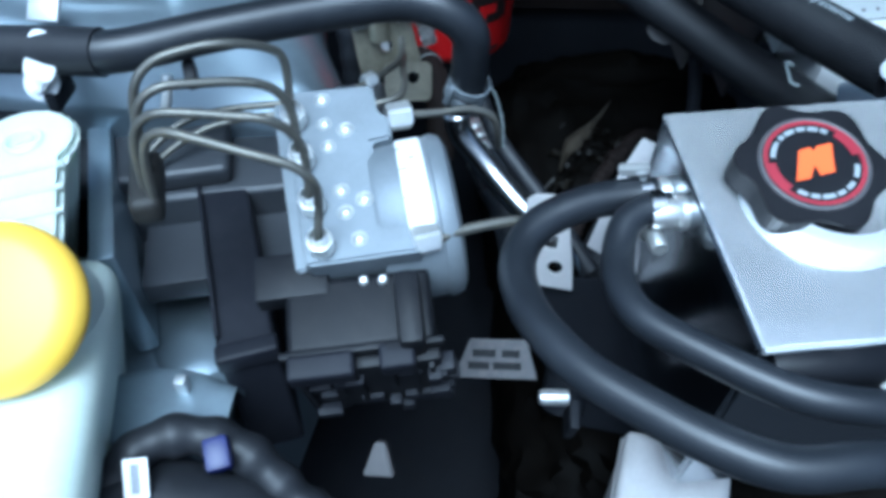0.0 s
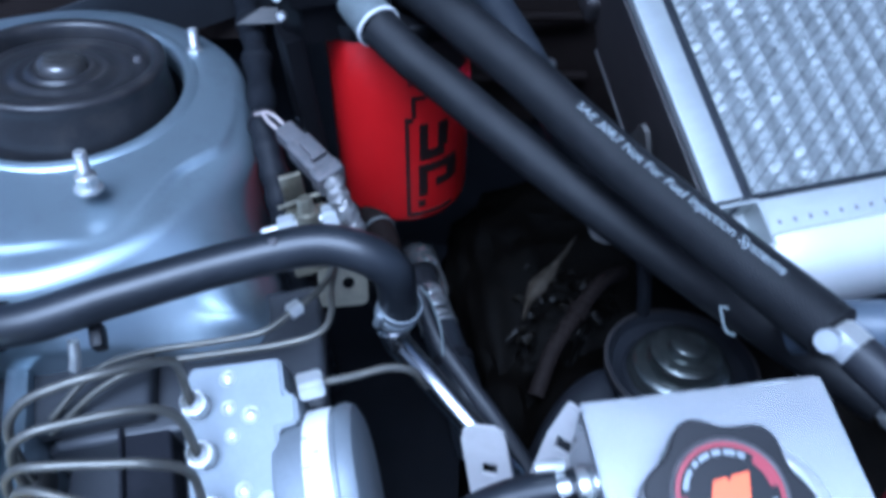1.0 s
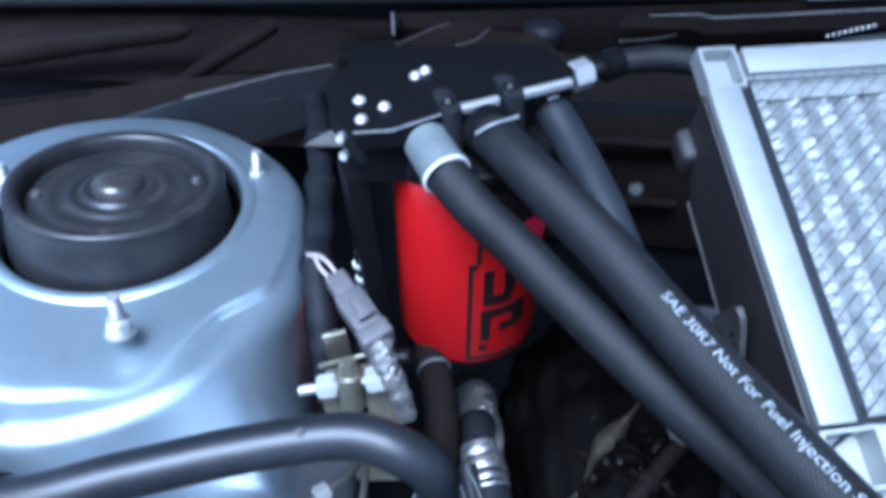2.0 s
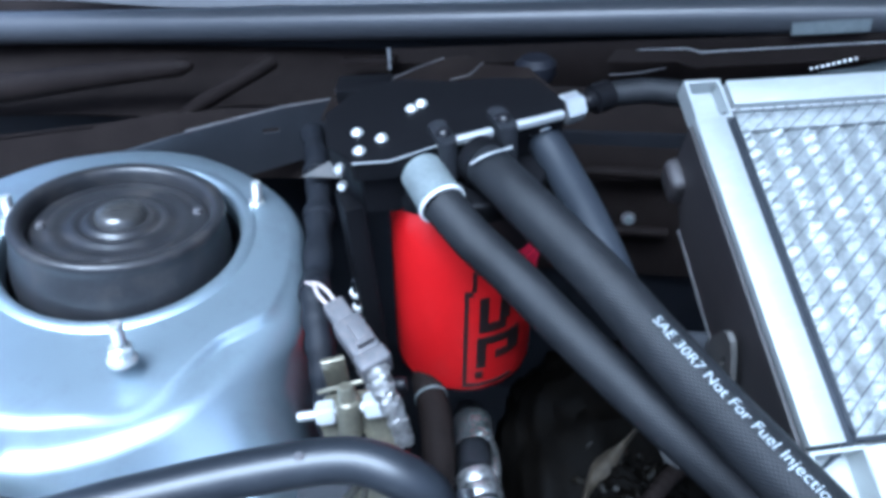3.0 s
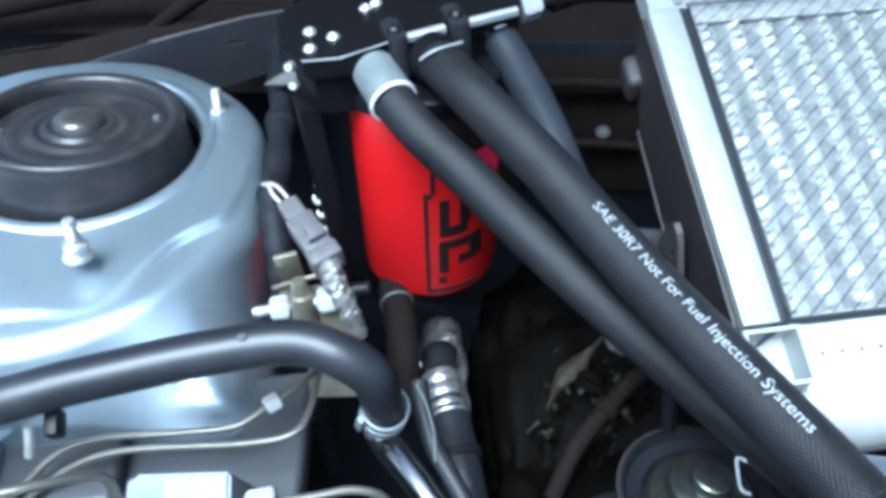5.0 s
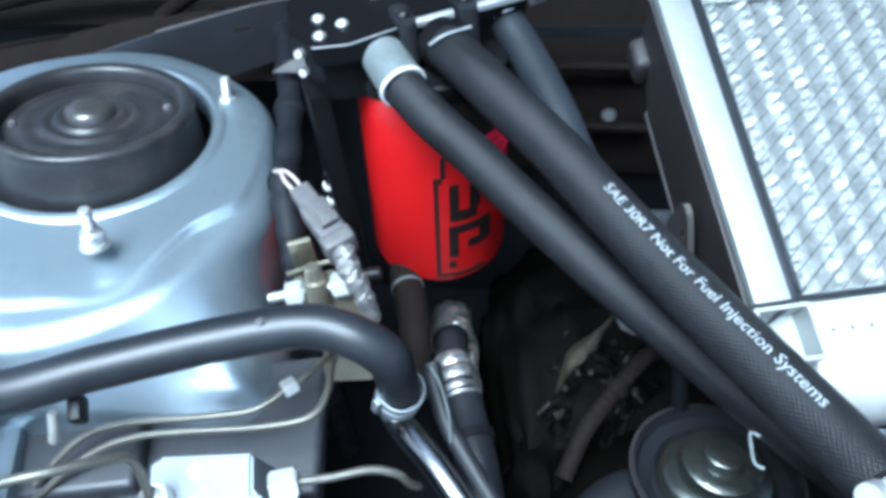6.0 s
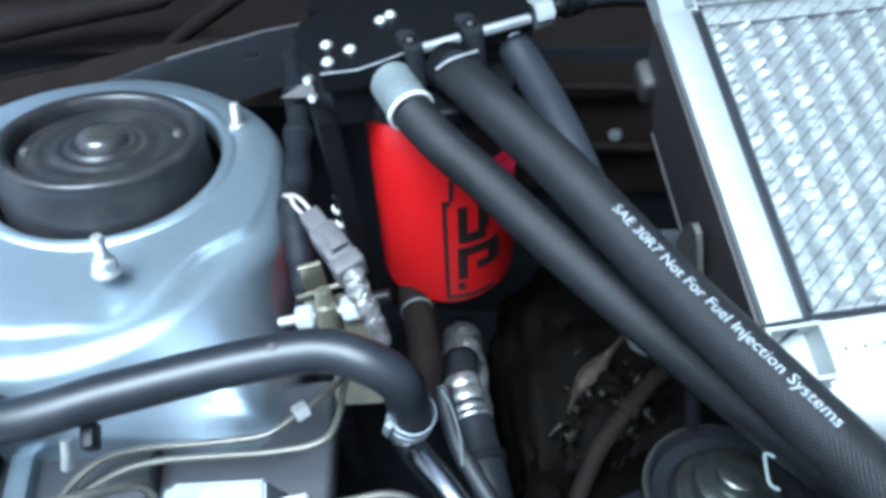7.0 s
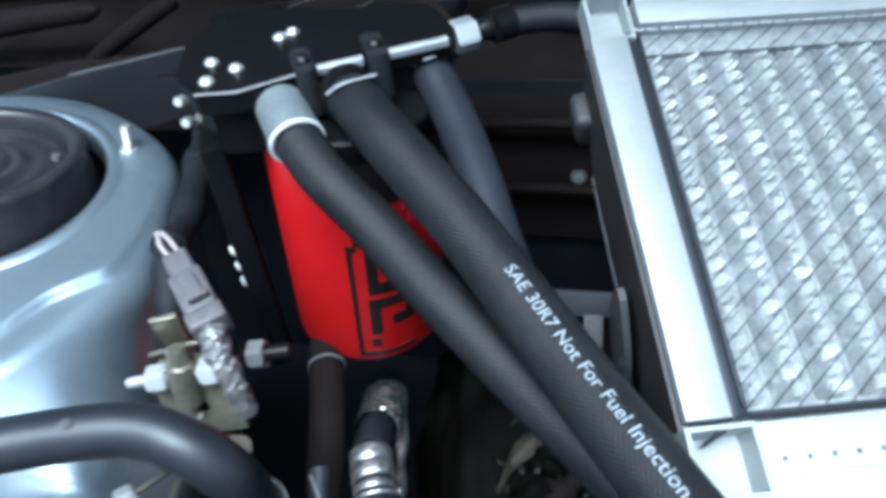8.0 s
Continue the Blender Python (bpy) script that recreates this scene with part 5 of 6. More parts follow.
part("rear_weld", tube([TKM @ Vector((0.001 + 0.0033 * k, -0.0008 + 0.0001 * (k % 2), -0.0010 + 0.0001 * ((k * 7) % 3))) for k in range(28)], 0.0012, 8, 0.001, wobble=0.35), CAST, tank, "bright beaded weld seam")
part("front_weld", tube([TKM @ Vector((0.005 + 0.0033 * k, -TD + 0.0008, -0.0010)) for k in range(26)], 0.0011, 8, 0.001, wobble=0.35), CAST, tank)
ctilt = Matrix.Translation((0.1592, 0.1935, 0.9065)) @ pose(0, 0, 0, 15, -2, 6) @ Matrix.Diagonal((0.77, 0.77, 0.70, 1))
part("filler_neck", lathe([(0.0245, -0.006), (0.0215, 0.002), (0.0205, 0.010), (0.0255, 0.0115), (0.0255, 0.014), (0.019, 0.014)], ctilt, 40), POLISHED, tank, "polished filler neck")
# made wide and pale to carry the white reflection below the cap
part("neck_base", lathe([(0.0255, 0.010), (0.0262, 0.006), (0.0300, 0.003), (0.0340, 0.0012), (0.0345, 0.000), (0.0345, -0.004)], TKM @ Matrix.Translation((0.0470, -0.0500, 0.0012)) @ Matrix.Diagonal((0.90, 0.90, 0.9, 1)), 48), TANKCAST, tank, "flared neck base, pale for the reflection below the cap", sharp=70)
# lobed black pressure cap
lobes = []
for i in range(96):
    a = 2 * math.pi * i / 96
    k = math.cos(6 * (a + radians(10)))
    r = 0.0325 + 0.0030 * (k if k > 0 else k * 0.9)
    lobes.append((r * math.cos(a), r * math.sin(a)))
pcap = thing("pressure_cap", ctilt @ Vector((0, 0, 0.013)), "black six-lobed pressure cap with red ring and orange emblem", "pressure cap")
part("grip", prism(lobes, 0.0165, ctilt, 0.0022, z0=0.0125, seg=3), CAPBLACK, pcap)
top = ctilt @ Matrix.Translation((0.0, 0.0, 0.0290))
part("rim", lathe([(0.0228, 0), (0.0250, 0.0003), (0.0248, 0.0013), (0.0238, 0.0020), (0.0228, 0.0014)], top, 56, closed=True), GREYPLASTIC, pcap, "dull grey bezel round the badge")
badge = part("badge", lathe([(0, 0.0014), (0.0230, 0.0014), (0.0232, 0)], top, 56), CAPBLACK, pcap)
part("red_ring", lathe([(0.0206, 0.0014), (0.0206, 0.0019), (0.0226, 0.0019), (0.0226, 0.0014)], top, 56, closed=True), CRIMSON, badge, "dark red printed ring")


def arc_bar(r0, r1, a0, a1, m, h=0.0005):
    n = max(2, int(abs(a1 - a0) / 5))
    pts = [(r1 * math.cos(radians(a0 + (a1 - a0) * i / n)), r1 * math.sin(radians(a0 + (a1 - a0) * i / n))) for i in range(n + 1)]
    pts += [(r0 * math.cos(radians(a1 + (a0 - a1) * i / n)), r0 * math.sin(radians(a1 + (a0 - a1) * i / n))) for i in range(n + 1)]
    return prism(pts, h, m, 0)


for a0, a1 in ((58, 68), (71, 86), (90, 102), (106, 122), (126, 134), (140, 168), (232, 246), (250, 262), (266, 284), (288, 300), (305, 320), (330, 352)):
    part("print_bar", arc_bar(0.0172, 0.0194, a0, a1, top @ Matrix.Translation((0, 0, 0.0013))), TEXTW, badge)
for a0, a1 in ((178, 222), (8, 48)):
    part("red_bar", arc_bar(0.0176, 0.0206, a0, a1, top @ Matrix.Translation((0, 0, 0.0013))), CRIMSON, badge)
# emblem: one slanted orange block with notches above and below
em = [(0, 0), (0.35, 0.06), (0.50, 0.42), (0.60, 0.12), (0.95, 0.20), (1.0, 1.0), (0.62, 0.93), (0.54, 0.80), (0.46, 0.91), (0.18, 0.84)]
part("emblem_block", prism([(0.0185 * (x - 0.52) + 0.002 * (y - 0.5), 0.0190 * (y - 0.5)) for x, y in em], 0.0006, top @ Matrix.Translation((0, 0, 0.0013)), 0), ORANGE, badge, "orange emblem block")

# side fittings and the two looped hoses
for px, py, pz, name in ((0.126, 0.1905, 0.897, "upper"), (0.121, 0.206, 0.892, "lower")):
    ob = thing("hose_fitting", (px, py, pz), "polished hose fitting on the tank's side", "fitting", "tank fittings")
    m = along((px + 0.006, py + 0.002, pz), (-1, -0.12, 0))
    part("hex_body", hexnut(0.0085, 0.009, m), POLISHED, ob)
    part("barb", lathe([(0.0055, 0.009), (0.0068, 0.010), (0.0068, 0.013), (0.0058, 0.014), (0.0064, 0.016), (0.0055, 0.024)], m, 24), ZINC, ob)
    part("flare", lathe([(0, -0.006), (0.0098, -0.006), (0.0098, -0.001), (0.0080, 0)], m, 24), POLISHED, ob)
part_pts_c = [(0.116, 0.1935, 0.897), (0.108, 0.1925, 0.897), (0.0995, 0.186, 0.896), (0.0955, 0.174, 0.893), (0.0947, 0.158, 0.893), (0.101, 0.142, 0.894), (0.122, 0.1265, 0.895), (0.142, 0.1155, 0.895), (0.156, 0.1115, 0.895), (0.172, 0.1115, 0.893), (0.20, 0.115, 0.885), (0.24, 0.12, 0.87)]
hose = thing("coolant_hose", part_pts_c[4], "smooth black coolant hose looping from the tank", "hose", "coolant hoses")
part("hose", tube(part_pts_c, 0.0062, 22), SMOOTH_HOSE, hose)
worm_clamp("hose_clamp", [(0.113, 0.1932, 0.897), (0.1075, 0.1922, 0.897)], 0.0064, hose)
part_pts_b = [(0.113, 0.2060, 0.892), (0.100, 0.2040, 0.892), (0.083, 0.1985, 0.892), (0.067, 0.189, 0.890), (0.0592, 0.176, 0.888), (0.0585, 0.160, 0.889), (0.0645, 0.140, 0.892), (0.079, 0.120, 0.894), (0.098, 0.106, 0.895), (0.118, 0.094, 0.896), (0.138, 0.0878, 0.896), (0.164, 0.092, 0.894), (0.20, 0.10, 0.88), (0.25, 0.11, 0.86)]
hose = thing("coolant_hose", part_pts_b[6], "thicker smooth black coolant hose looping below the tank", "hose", "coolant hoses")
part("hose", tube(part_pts_b, 0.0072, 22), SMOOTH_HOSE, hose)
worm_clamp("hose_clamp", [(0.110, 0.2057, 0.892), (0.1055, 0.2048, 0.892)], 0.0074, hose)
part("edge_tie", box(0.012, 0.004, 0.004, Matrix.Translation((0.103, 0.209, 0.9025)) @ pose(0, 0, 0, 0, 0, 8), 0.001), ZINC, hose)

# black sensor in front of the tank
sen = thing("level_sensor", (0.153, 0.113, 0.885), "black cylindrical level sensor on the tank's front", "sensor")
sm = along((0.1385, 0.1240, 0.894), (0.98, 0.10, 0.0)) @ Matrix.Diagonal((1.15, 1.15, 1.05, 1))
part("body", lathe([(0, 0), (0.0062, 0.0005), (0.0070, 0.003), (0.0070, 0.033), (0.0058, 0.035), (0.0058, 0.040), (0, 0.040)], sm, 20), PLASTIC, sen)
part("clip", tube([(0.176, 0.120, 0.890), (0.183, 0.124, 0.896), (0.190, 0.120, 0.892)], 0.0022, 10, 0.003), ZINC, sen)

# mounting tabs
tabm = axes((0.0800, 0.2500, 0.797), (0.97, -0.16, 0.0), (0.10, 0.30, 0.95))
out = [(-0.0090, -0.013), (0.0140, -0.013), (0.0125, 0.000), (0.0060, 0.0330), (0.0042, 0.0385), (0.0000, 0.0412), (-0.0120, 0.0398), (-0.0158, 0.0365), (-0.0164, 0.0310), (-0.0110, 0.000)]
tab = thing("mounting_tab", (0.080, 0.250, 0.74), "bare aluminium mounting tab with two holes", "bracket", "tank tabs")
part("tab", plate_with_holes(out, [[(-0.0050, 0.0100), (0.0025, 0.0100), (0.0025, 0.0178), (-0.0050, 0.0178)], circle(0.0032, -0.0008, 0.0042)], 0.0025, tabm), TAB, tab)
# black below the tab's cut: the hoses' shadow put in as colour
part("lower_web", plate_with_holes([(-0.0085, -0.010), (0.014, -0.008), (0.046, -0.004), (0.062, -0.050), (0.070, -0.110), (0.030, -0.110), (0.006, -0.050)], [circle(0.0455, -0.0810, 0.0145, 20)], 0.002, tabm @ Matrix.Translation((0, 0, -0.004))), DARK, tab, "lower web with a large hole, blackened for shade")
tabm = axes((0.1115, 0.2335, 0.862), (0.80, -0.58, 0.05), (0.22, 0.30, 0.92))
out = [(-0.013, -0.030), (0.014, -0.032), (0.010, 0.006), (0.004, 0.028), (-0.004, 0.029), (-0.009, 0.010)]
tab = thing("mounting_tab", (0.1115, 0.2335, 0.83), "bare aluminium mounting tab on the tank's side", "bracket", "tank tabs")
part("tab", plate_with_holes(out, [[(-0.0045, 0.004), (0.0030, 0.004), (0.0030, 0.0115), (-0.0045, 0.0115)], circle(0.000, -0.0095, 0.0045)], 0.0025, tabm), TAB, tab)
cl = thing("white_clip", (0.182, 0.276, 0.898), "small pale bent metal clip behind the tank", "clip")
part("strip", tube([(0.1822, 0.2842, 0.902), (0.1788, 0.2848, 0.903), (0.1788, 0.2800, 0.902), (0.1799, 0.2742, 0.8994), (0.1832, 0.2728, 0.899)], 0.0006, 8, 0.002), FERRULE, cl)

# end fitting of the printed hose, and the pipes right of the tank
ef = thing("hose_end_fitting", (0.216, 0.258, 0.905), "bright steel hose-end elbow beside the tank", "fitting")
part("swivel_nut", hexnut(0.0088, 0.012, along((0.2165, 0.2625, 0.9145), (0.55, -0.83, 0))), ZINC, ef)
part("nipple", lathe([(0, 0), (0.0040, 0), (0.0046, 0.002), (0.0046, 0.008), (0, 0.008)], along((0.2130, 0.2580, 0.918), (-0.6, -0.6, 0.5)), 18), CAST, ef)
part("elbow", tube([(0.222, 0.254, 0.914), (0.230, 0.244, 0.912), (0.237, 0.236, 0.908), (0.244, 0.228, 0.90)], 0.0085, 18), RUBBER, ef, "black elbow sleeve")
part("crimp_end", lathe([(0.008, 0), (0.0112, 0.001), (0.0118, 0.004), (0.0105, 0.007), (0.0118, 0.010), (0.0118, 0.016), (0.009, 0.018)], along((0.235, 0.236, 0.909), (0.6, -0.7, -0.5)), 24), ZINC, ef)
bp = thing("boost_pipe", (0.26, 0.285, 0.87), "dull blue-black pipe below the intercooler", "pipe")
part("pipe", tube([(0.222, 0.300, 0.868), (0.24, 0.292, 0.880), (0.27, 0.288, 0.885), (0.33, 0.29, 0.885), (0.42, 0.29, 0.88)], 0.0125, 20), BLUEPIPE, bp)
part("red_band", lathe([(0.0127, 0), (0.0136, 0.001), (0.0136, 0.013), (0.0127, 0.014)], along((0.262, 0.2885, 0.884), (1, 0, 0)), 26), RED, bp, "red rubber band")
rb = thing("relay_box", (0.245, 0.205, 0.865), "small dark red plastic cover with pale print", "cover")
part("cover", box(0.040, 0.030, 0.030, Matrix.Translation((0.250, 0.200, 0.880)) @ pose(0, 0, 0, 0, 0, 12), 0.004, 3), CRIMSON, rb)
for k in range(3):
    part("print_bar", box(0.0075, 0.002, 0.0004, Matrix.Translation((0.239 + 0.010 * k, 0.203 + 0.002 * k, 0.8952)) @ pose(0, 0, 0, 0, 0, 12), 0), TEXTW, rb)

# ---- engine parts deep in the bay ----
pul = thing("idler_pulley", (0.186, 0.322, 0.79), "black pulley with a bright stepped steel hub", "pulley")
pm = along((0.1840, 0.3200, 0.800), (0.08, 0.12, 1.0)) @ Matrix.Diagonal((1.25, 1.25, 1.25, 1))
part("rim", lathe([(0.0235, -0.006), (0.0300, -0.004), (0.0335, 0.000), (0.0340, 0.004), (0.0318, 0.0052), (0.0300, 0.001), (0.0250, -0.001), (0.0235, 0.000)], pm, 44), DARK, pul)
part("hub", lathe([(0, 0.0200), (0.0068, 0.0200), (0.0080, 0.0192), (0.0084, 0.0150), (0.0140, 0.0146), (0.0156, 0.0136), (0.0160, 0.0070), (0.0205, 0.0060), (0.0216, 0.0048), (0.0235, -0.003)], pm, 44), HUB, pul, "bright stepped steel hub")
part("rim_edge", lathe([(0.0330, 0.0044), (0.0343, 0.0046), (0.0343, 0.0052), (0.0330, 0.0052)], pm, 44, closed=True), SEAL, pul)

eng = thing("engine_casting", (0.12, 0.43, 0.65), "dirty brown engine casting, near-black in place of deep shade", "engine")


def lump(cx, cy, cz, sx, sy, sz, turn=(0, 0, 0), seed=0, amp=0.010):
    bm = bmesh.new()
    bmesh.ops.create_icosphere(bm, subdivisions=5, radius=1)
    for v in bm.verts:
        p = Vector([math.copysign(abs(c) ** 0.6, c) for c in v.co])
        v.co = Vector((p.x * sx, p.y * sy, p.z * sz)) + v.co * amp * noise.noise(v.co * 3.1 + Vector((seed, 0, 0))) + v.co * amp * 0.5 * noise.noise(v.co * 9 + Vector((seed, 5, 0))) + v.co * amp * 0.35 * noise.noise(v.co * 26 + Vector((seed, 9, 0)))
    return moved(bm, Matrix.Translation((cx, cy, cz)) @ pose(0, 0, 0, *turn))


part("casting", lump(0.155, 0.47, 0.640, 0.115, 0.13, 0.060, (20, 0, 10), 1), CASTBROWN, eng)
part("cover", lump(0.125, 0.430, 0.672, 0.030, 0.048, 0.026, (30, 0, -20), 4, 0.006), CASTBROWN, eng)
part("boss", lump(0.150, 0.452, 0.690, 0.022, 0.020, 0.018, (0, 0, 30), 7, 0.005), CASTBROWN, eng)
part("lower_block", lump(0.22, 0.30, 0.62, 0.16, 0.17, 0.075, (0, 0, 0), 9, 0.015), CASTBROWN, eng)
way = spline([(0.1438, 0.5047, 0.712), (0.1302, 0.4834, 0.710), (0.1163, 0.4640, 0.709), (0.1057, 0.4455, 0.708), (0.1000, 0.4258, 0.706)], 0.0025)
strip = []
for k, c in enumerate(way):
    t = k / (len(way) - 1)
    w = 0.0014 + 0.0062 * math.exp(-((t - 0.58) / 0.20) ** 2)
    strip.append([c + Vector((s * w * 0.85, -s * w * 0.5, 0.0035 * (1 - s * s) + 0.0012 * noise.noise(c * 300 + Vector((s, 0, 0))))) for s in (-1, -0.6, -0.2, 0.2, 0.6, 1)])
part("heat_shield", sheet(strip, 0.0012), TAN, eng, "tan woven heat shield strip")
belt = thing("coolant_elbow_hose", (0.12, 0.37, 0.70), "thin ribbed black hose deep in the bay", "hose")
part("hose", tube([(0.1085, 0.3641, 0.700), (0.1217, 0.3938, 0.716), (0.1397, 0.4217, 0.722), (0.1589, 0.4514, 0.720), (0.18, 0.48, 0.70)], lambda t: 0.0060 + 0.0003 * math.sin(t * 150), 16, 0.0012), COWL, belt)
part("hose_band", lathe([(0.0072, -0.004), (0.0082, -0.003), (0.0082, 0.003), (0.0072, 0.004)], along((0.1397, 0.4217, 0.722), (0.55, 0.83, 0.05)), 24), COWL, belt)
duct = thing("hose_behind_tank", (0.13, 0.27, 0.76), "thick black hose curving behind the tank", "hose")
part("hose", tube([(0.095, 0.22, 0.70), (0.105, 0.26, 0.755), (0.125, 0.295, 0.785), (0.150, 0.315, 0.785), (0.175, 0.31, 0.76), (0.19, 0.29, 0.72)], 0.014, 22), DARK, duct)
tg = thing("eyelet_bracket", (0.131, 0.376, 0.84), "pale steel bracket with an open eyelet in the shade", "bracket")
TGM = axes((0.1405, 0.366, 0.875), (1, -0.1, 0), (0.1, 0.55, 0.83)) @ Matrix.Diagonal((0.70, 0.64, 1, 1))
hook = [(-0.018, 0.006), (-0.0165, 0.012), (-0.013, 0.016), (-0.007, 0.0145), (-0.002, 0.012), (0.012, 0.004), (0.020, -0.003), (0.024, -0.010), (0.019, -0.0155), (0.012, -0.019), (0.000, -0.021), (-0.009, -0.017), (-0.0125, -0.012), (-0.014, -0.007),
        (-0.010, -0.004), (-0.005, -0.0065), (0.0005, -0.0070), (0.0045, -0.0045), (0.006, 0.0), (0.0045, 0.0042), (0.0005, 0.0065), (-0.004, 0.006), (-0.010, 0.004)]
part("eyelet", prism(hook, 0.0025, TGM, 0), OLDSTEEL, tg)
part("stalk", tube([TGM @ Vector((0.018, -0.006, -0.001)), TGM @ Vector((0.026, -0.004, -0.012)), (0.167, 0.360, 0.82), (0.172, 0.365, 0.75)], 0.004, 12), DARK, tg)
eb = thing("engine_detail", (0.13, 0.44, 0.66), "dirty ribs and bolts on the casting, darkened for shade", "engine part")
rng = random.Random(11)
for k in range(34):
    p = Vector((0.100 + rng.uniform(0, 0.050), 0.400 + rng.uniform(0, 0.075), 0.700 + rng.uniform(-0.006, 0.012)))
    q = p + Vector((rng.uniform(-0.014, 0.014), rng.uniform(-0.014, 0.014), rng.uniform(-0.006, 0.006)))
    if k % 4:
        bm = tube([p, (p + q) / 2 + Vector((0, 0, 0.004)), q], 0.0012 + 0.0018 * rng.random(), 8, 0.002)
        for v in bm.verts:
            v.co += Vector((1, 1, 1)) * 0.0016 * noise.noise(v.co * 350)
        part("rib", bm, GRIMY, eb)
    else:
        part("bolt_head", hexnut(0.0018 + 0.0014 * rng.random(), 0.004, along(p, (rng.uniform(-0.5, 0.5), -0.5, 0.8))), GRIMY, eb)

# small steel bracket and bolt beside the intercooler
ib = thing("intercooler_bracket", (0.166, 0.423, 0.86), "grey steel bracket with a slot below the intercooler", "bracket")
BKM = SHM @ Matrix.Translation((0, 0, 0.0055))
slot = [(0.0557 + 0.0016 * math.cos(a) + 0.0, 0.0455 + 0.0050 * math.sin(a)) for a in (2 * math.pi * k / 16 for k in range(16))]
part("plate", plate_with_holes([(0.0665, 0.030), (0.0635, 0.0245), (0.0580, 0.0235), (0.0535, 0.028), (0.0440, 0.044), (0.0380, 0.060), (0.0320, 0.084), (0.0280, 0.110), (0.0560, 0.110), (0.0650, 0.100), (0.0720, 0.086), (0.0730, 0.070), (0.0700, 0.048)], [slot, circle(0.0455, 0.068, 0.0032)], 0.003, BKM), OLDSTEEL, ib)
AE = BKM @ Vector((0.0700, 0.0700, 0.002))
part("arm", box(0.030, 0.012, 0.005, axes(AE + Vector((-0.015, 0.003, 0.001)), (1, 0.02, 0.02), (0, 0.35, 0.94)), 0.0012), DIMPAINT, ib)
part("flange", box(0.009, 0.018, 0.003, axes(AE + Vector((-0.008, -0.009, -0.006)), (1, 0.1, 0), (0, 0.45, 0.89)), 0.0008), OLDSTEEL, ib, "worn brighter flange")
fb = thing("firewall_bolt", (0.126, 0.672, 0.762), "pale bolt head on the firewall", "bolt")
part("head", hexnut(0.0042, 0.005, along((0.127, 0.6765, 0.764), (0, -1, 0.2))), FERRULE, fb)
part("washer", lathe([(0, 0), (0.0065, 0), (0.0065, 0.002), (0, 0.002)], along((0.127, 0.678, 0.764), (0, -1, 0.2)), 18), GREYPLASTIC, fb)
for k, z in enumerate((0.815, 0.755)):
    solid("trim", tube([(0.045 + 0.01 * k, 0.668, z), (0.10, 0.664, z + 0.006), (0.16, 0.668, z + 0.002)], 0.0045, 12), COWL, "black pipe along the firewall in shade", "pipe", kind="structure")

# lower front: label plate, screw, cables, pale canister
lp = thing("label_plate", (0.053, 0.222, 0.735), "label plate deep in the bay, its white greyed for shade", "label")
LM = axes((0.053, 0.2225, 0.745), (1, 0.02, 0), (0, 0.75, 0.66))
# white label drawn in grey: its shade is in the colour
part("plate", prism([(-0.023, -0.011), (0.024, -0.011), (0.018, 0.011), (-0.014, 0.011)], 0.0012, LM, 0.0003), GREYPLASTIC, lp)
for x, y, w in ((-0.006, 0.003, 0.013), (0.009, 0.003, 0.010), (-0.009, -0.004, 0.012), (0.007, -0.004, 0.016)):
    part("print_bar", box(w, 0.0042, 0.0004, LM @ Matrix.Translation((x, y, 0.0013)), 0), PLASTIC, lp)
sc = thing("lower_bolt", (0.077, 0.150, 0.80), "bright bolt end on a dark bracket", "bolt")
part("shank", lathe([(0, 0.012), (0.0028, 0.012), (0.0034, 0.010), (0.0034, 0)], along((0.083, 0.152, 0.823), (-0.95, -0.1, 0.1)), 14), ZINC, sc)
part("bracket", box(0.004, 0.012, 0.030, Matrix.Translation((0.086, 0.150, 0.808)) @ pose(0, 0, 0, 20, 0, 0), 0.001), DARK, sc)
wc = thing("pale_canister", (0.138, 0.140, 0.648), "pale aluminium canister below the hoses", "canister")
part("body", box(0.052, 0.058, 0.115, axes((0.1380, 0.1400, 0.7050), (0.97, -0.24, 0), (0.24, 0.97, 0)), 0.006, 3), TAB, wc)
part("seam", box(0.0535, 0.0595, 0.003, axes((0.1380, 0.1400, 0.7480), (0.97, -0.24, 0), (0.24, 0.97, 0)), 0.001), TAB, wc)
solid("trim", box(0.080, 0.10, 0.012, Matrix.Translation((0.030, 0.07, 0.775)) @ pose(0, 0, 0, 8, 0, 4), 0.003), PLASTIC, "black plastic panel below the controller", "panel", kind="structure")
cb = thing("cable_loom", (-0.06, 0.10, 0.79), "black cable loom with a blue plug", "wiring harness")
part("sheath", tube([(-0.118, 0.060, 0.800), (-0.100, 0.086, 0.812), (-0.078, 0.094, 0.815), (-0.050, 0.092, 0.810), (-0.01, 0.078, 0.795), (0.03, 0.07, 0.78)], 0.021, 20, 0.004, wobble=0.12), RUBBER, cb, "wide black rubber sheath")
part("loom", tube([(-0.104, 0.085, 0.815), (-0.090, 0.108, 0.832), (-0.072, 0.119, 0.834), (-0.048, 0.118, 0.826), (-0.02, 0.102, 0.810), (0.015, 0.095, 0.800)], lambda t: 0.0085 + 0.0008 * math.sin(t * 60), 16, 0.002), RUBBER, cb)
part("blue_plug", box(0.010, 0.013, 0.009, Matrix.Translation((-0.054, 0.111, 0.836)) @ pose(0, 0, 0, 20, 0, 20), 0.002), BLUEPLASTIC, cb, "bright blue plug")
part("tag", box(0.0092, 0.0150, 0.0008, axes((-0.0795, 0.0965, 0.842), (0.98, 0.16, 0), (-0.1, 0.75, 0.66)), 0), WHITE, cb, "white printed tag")
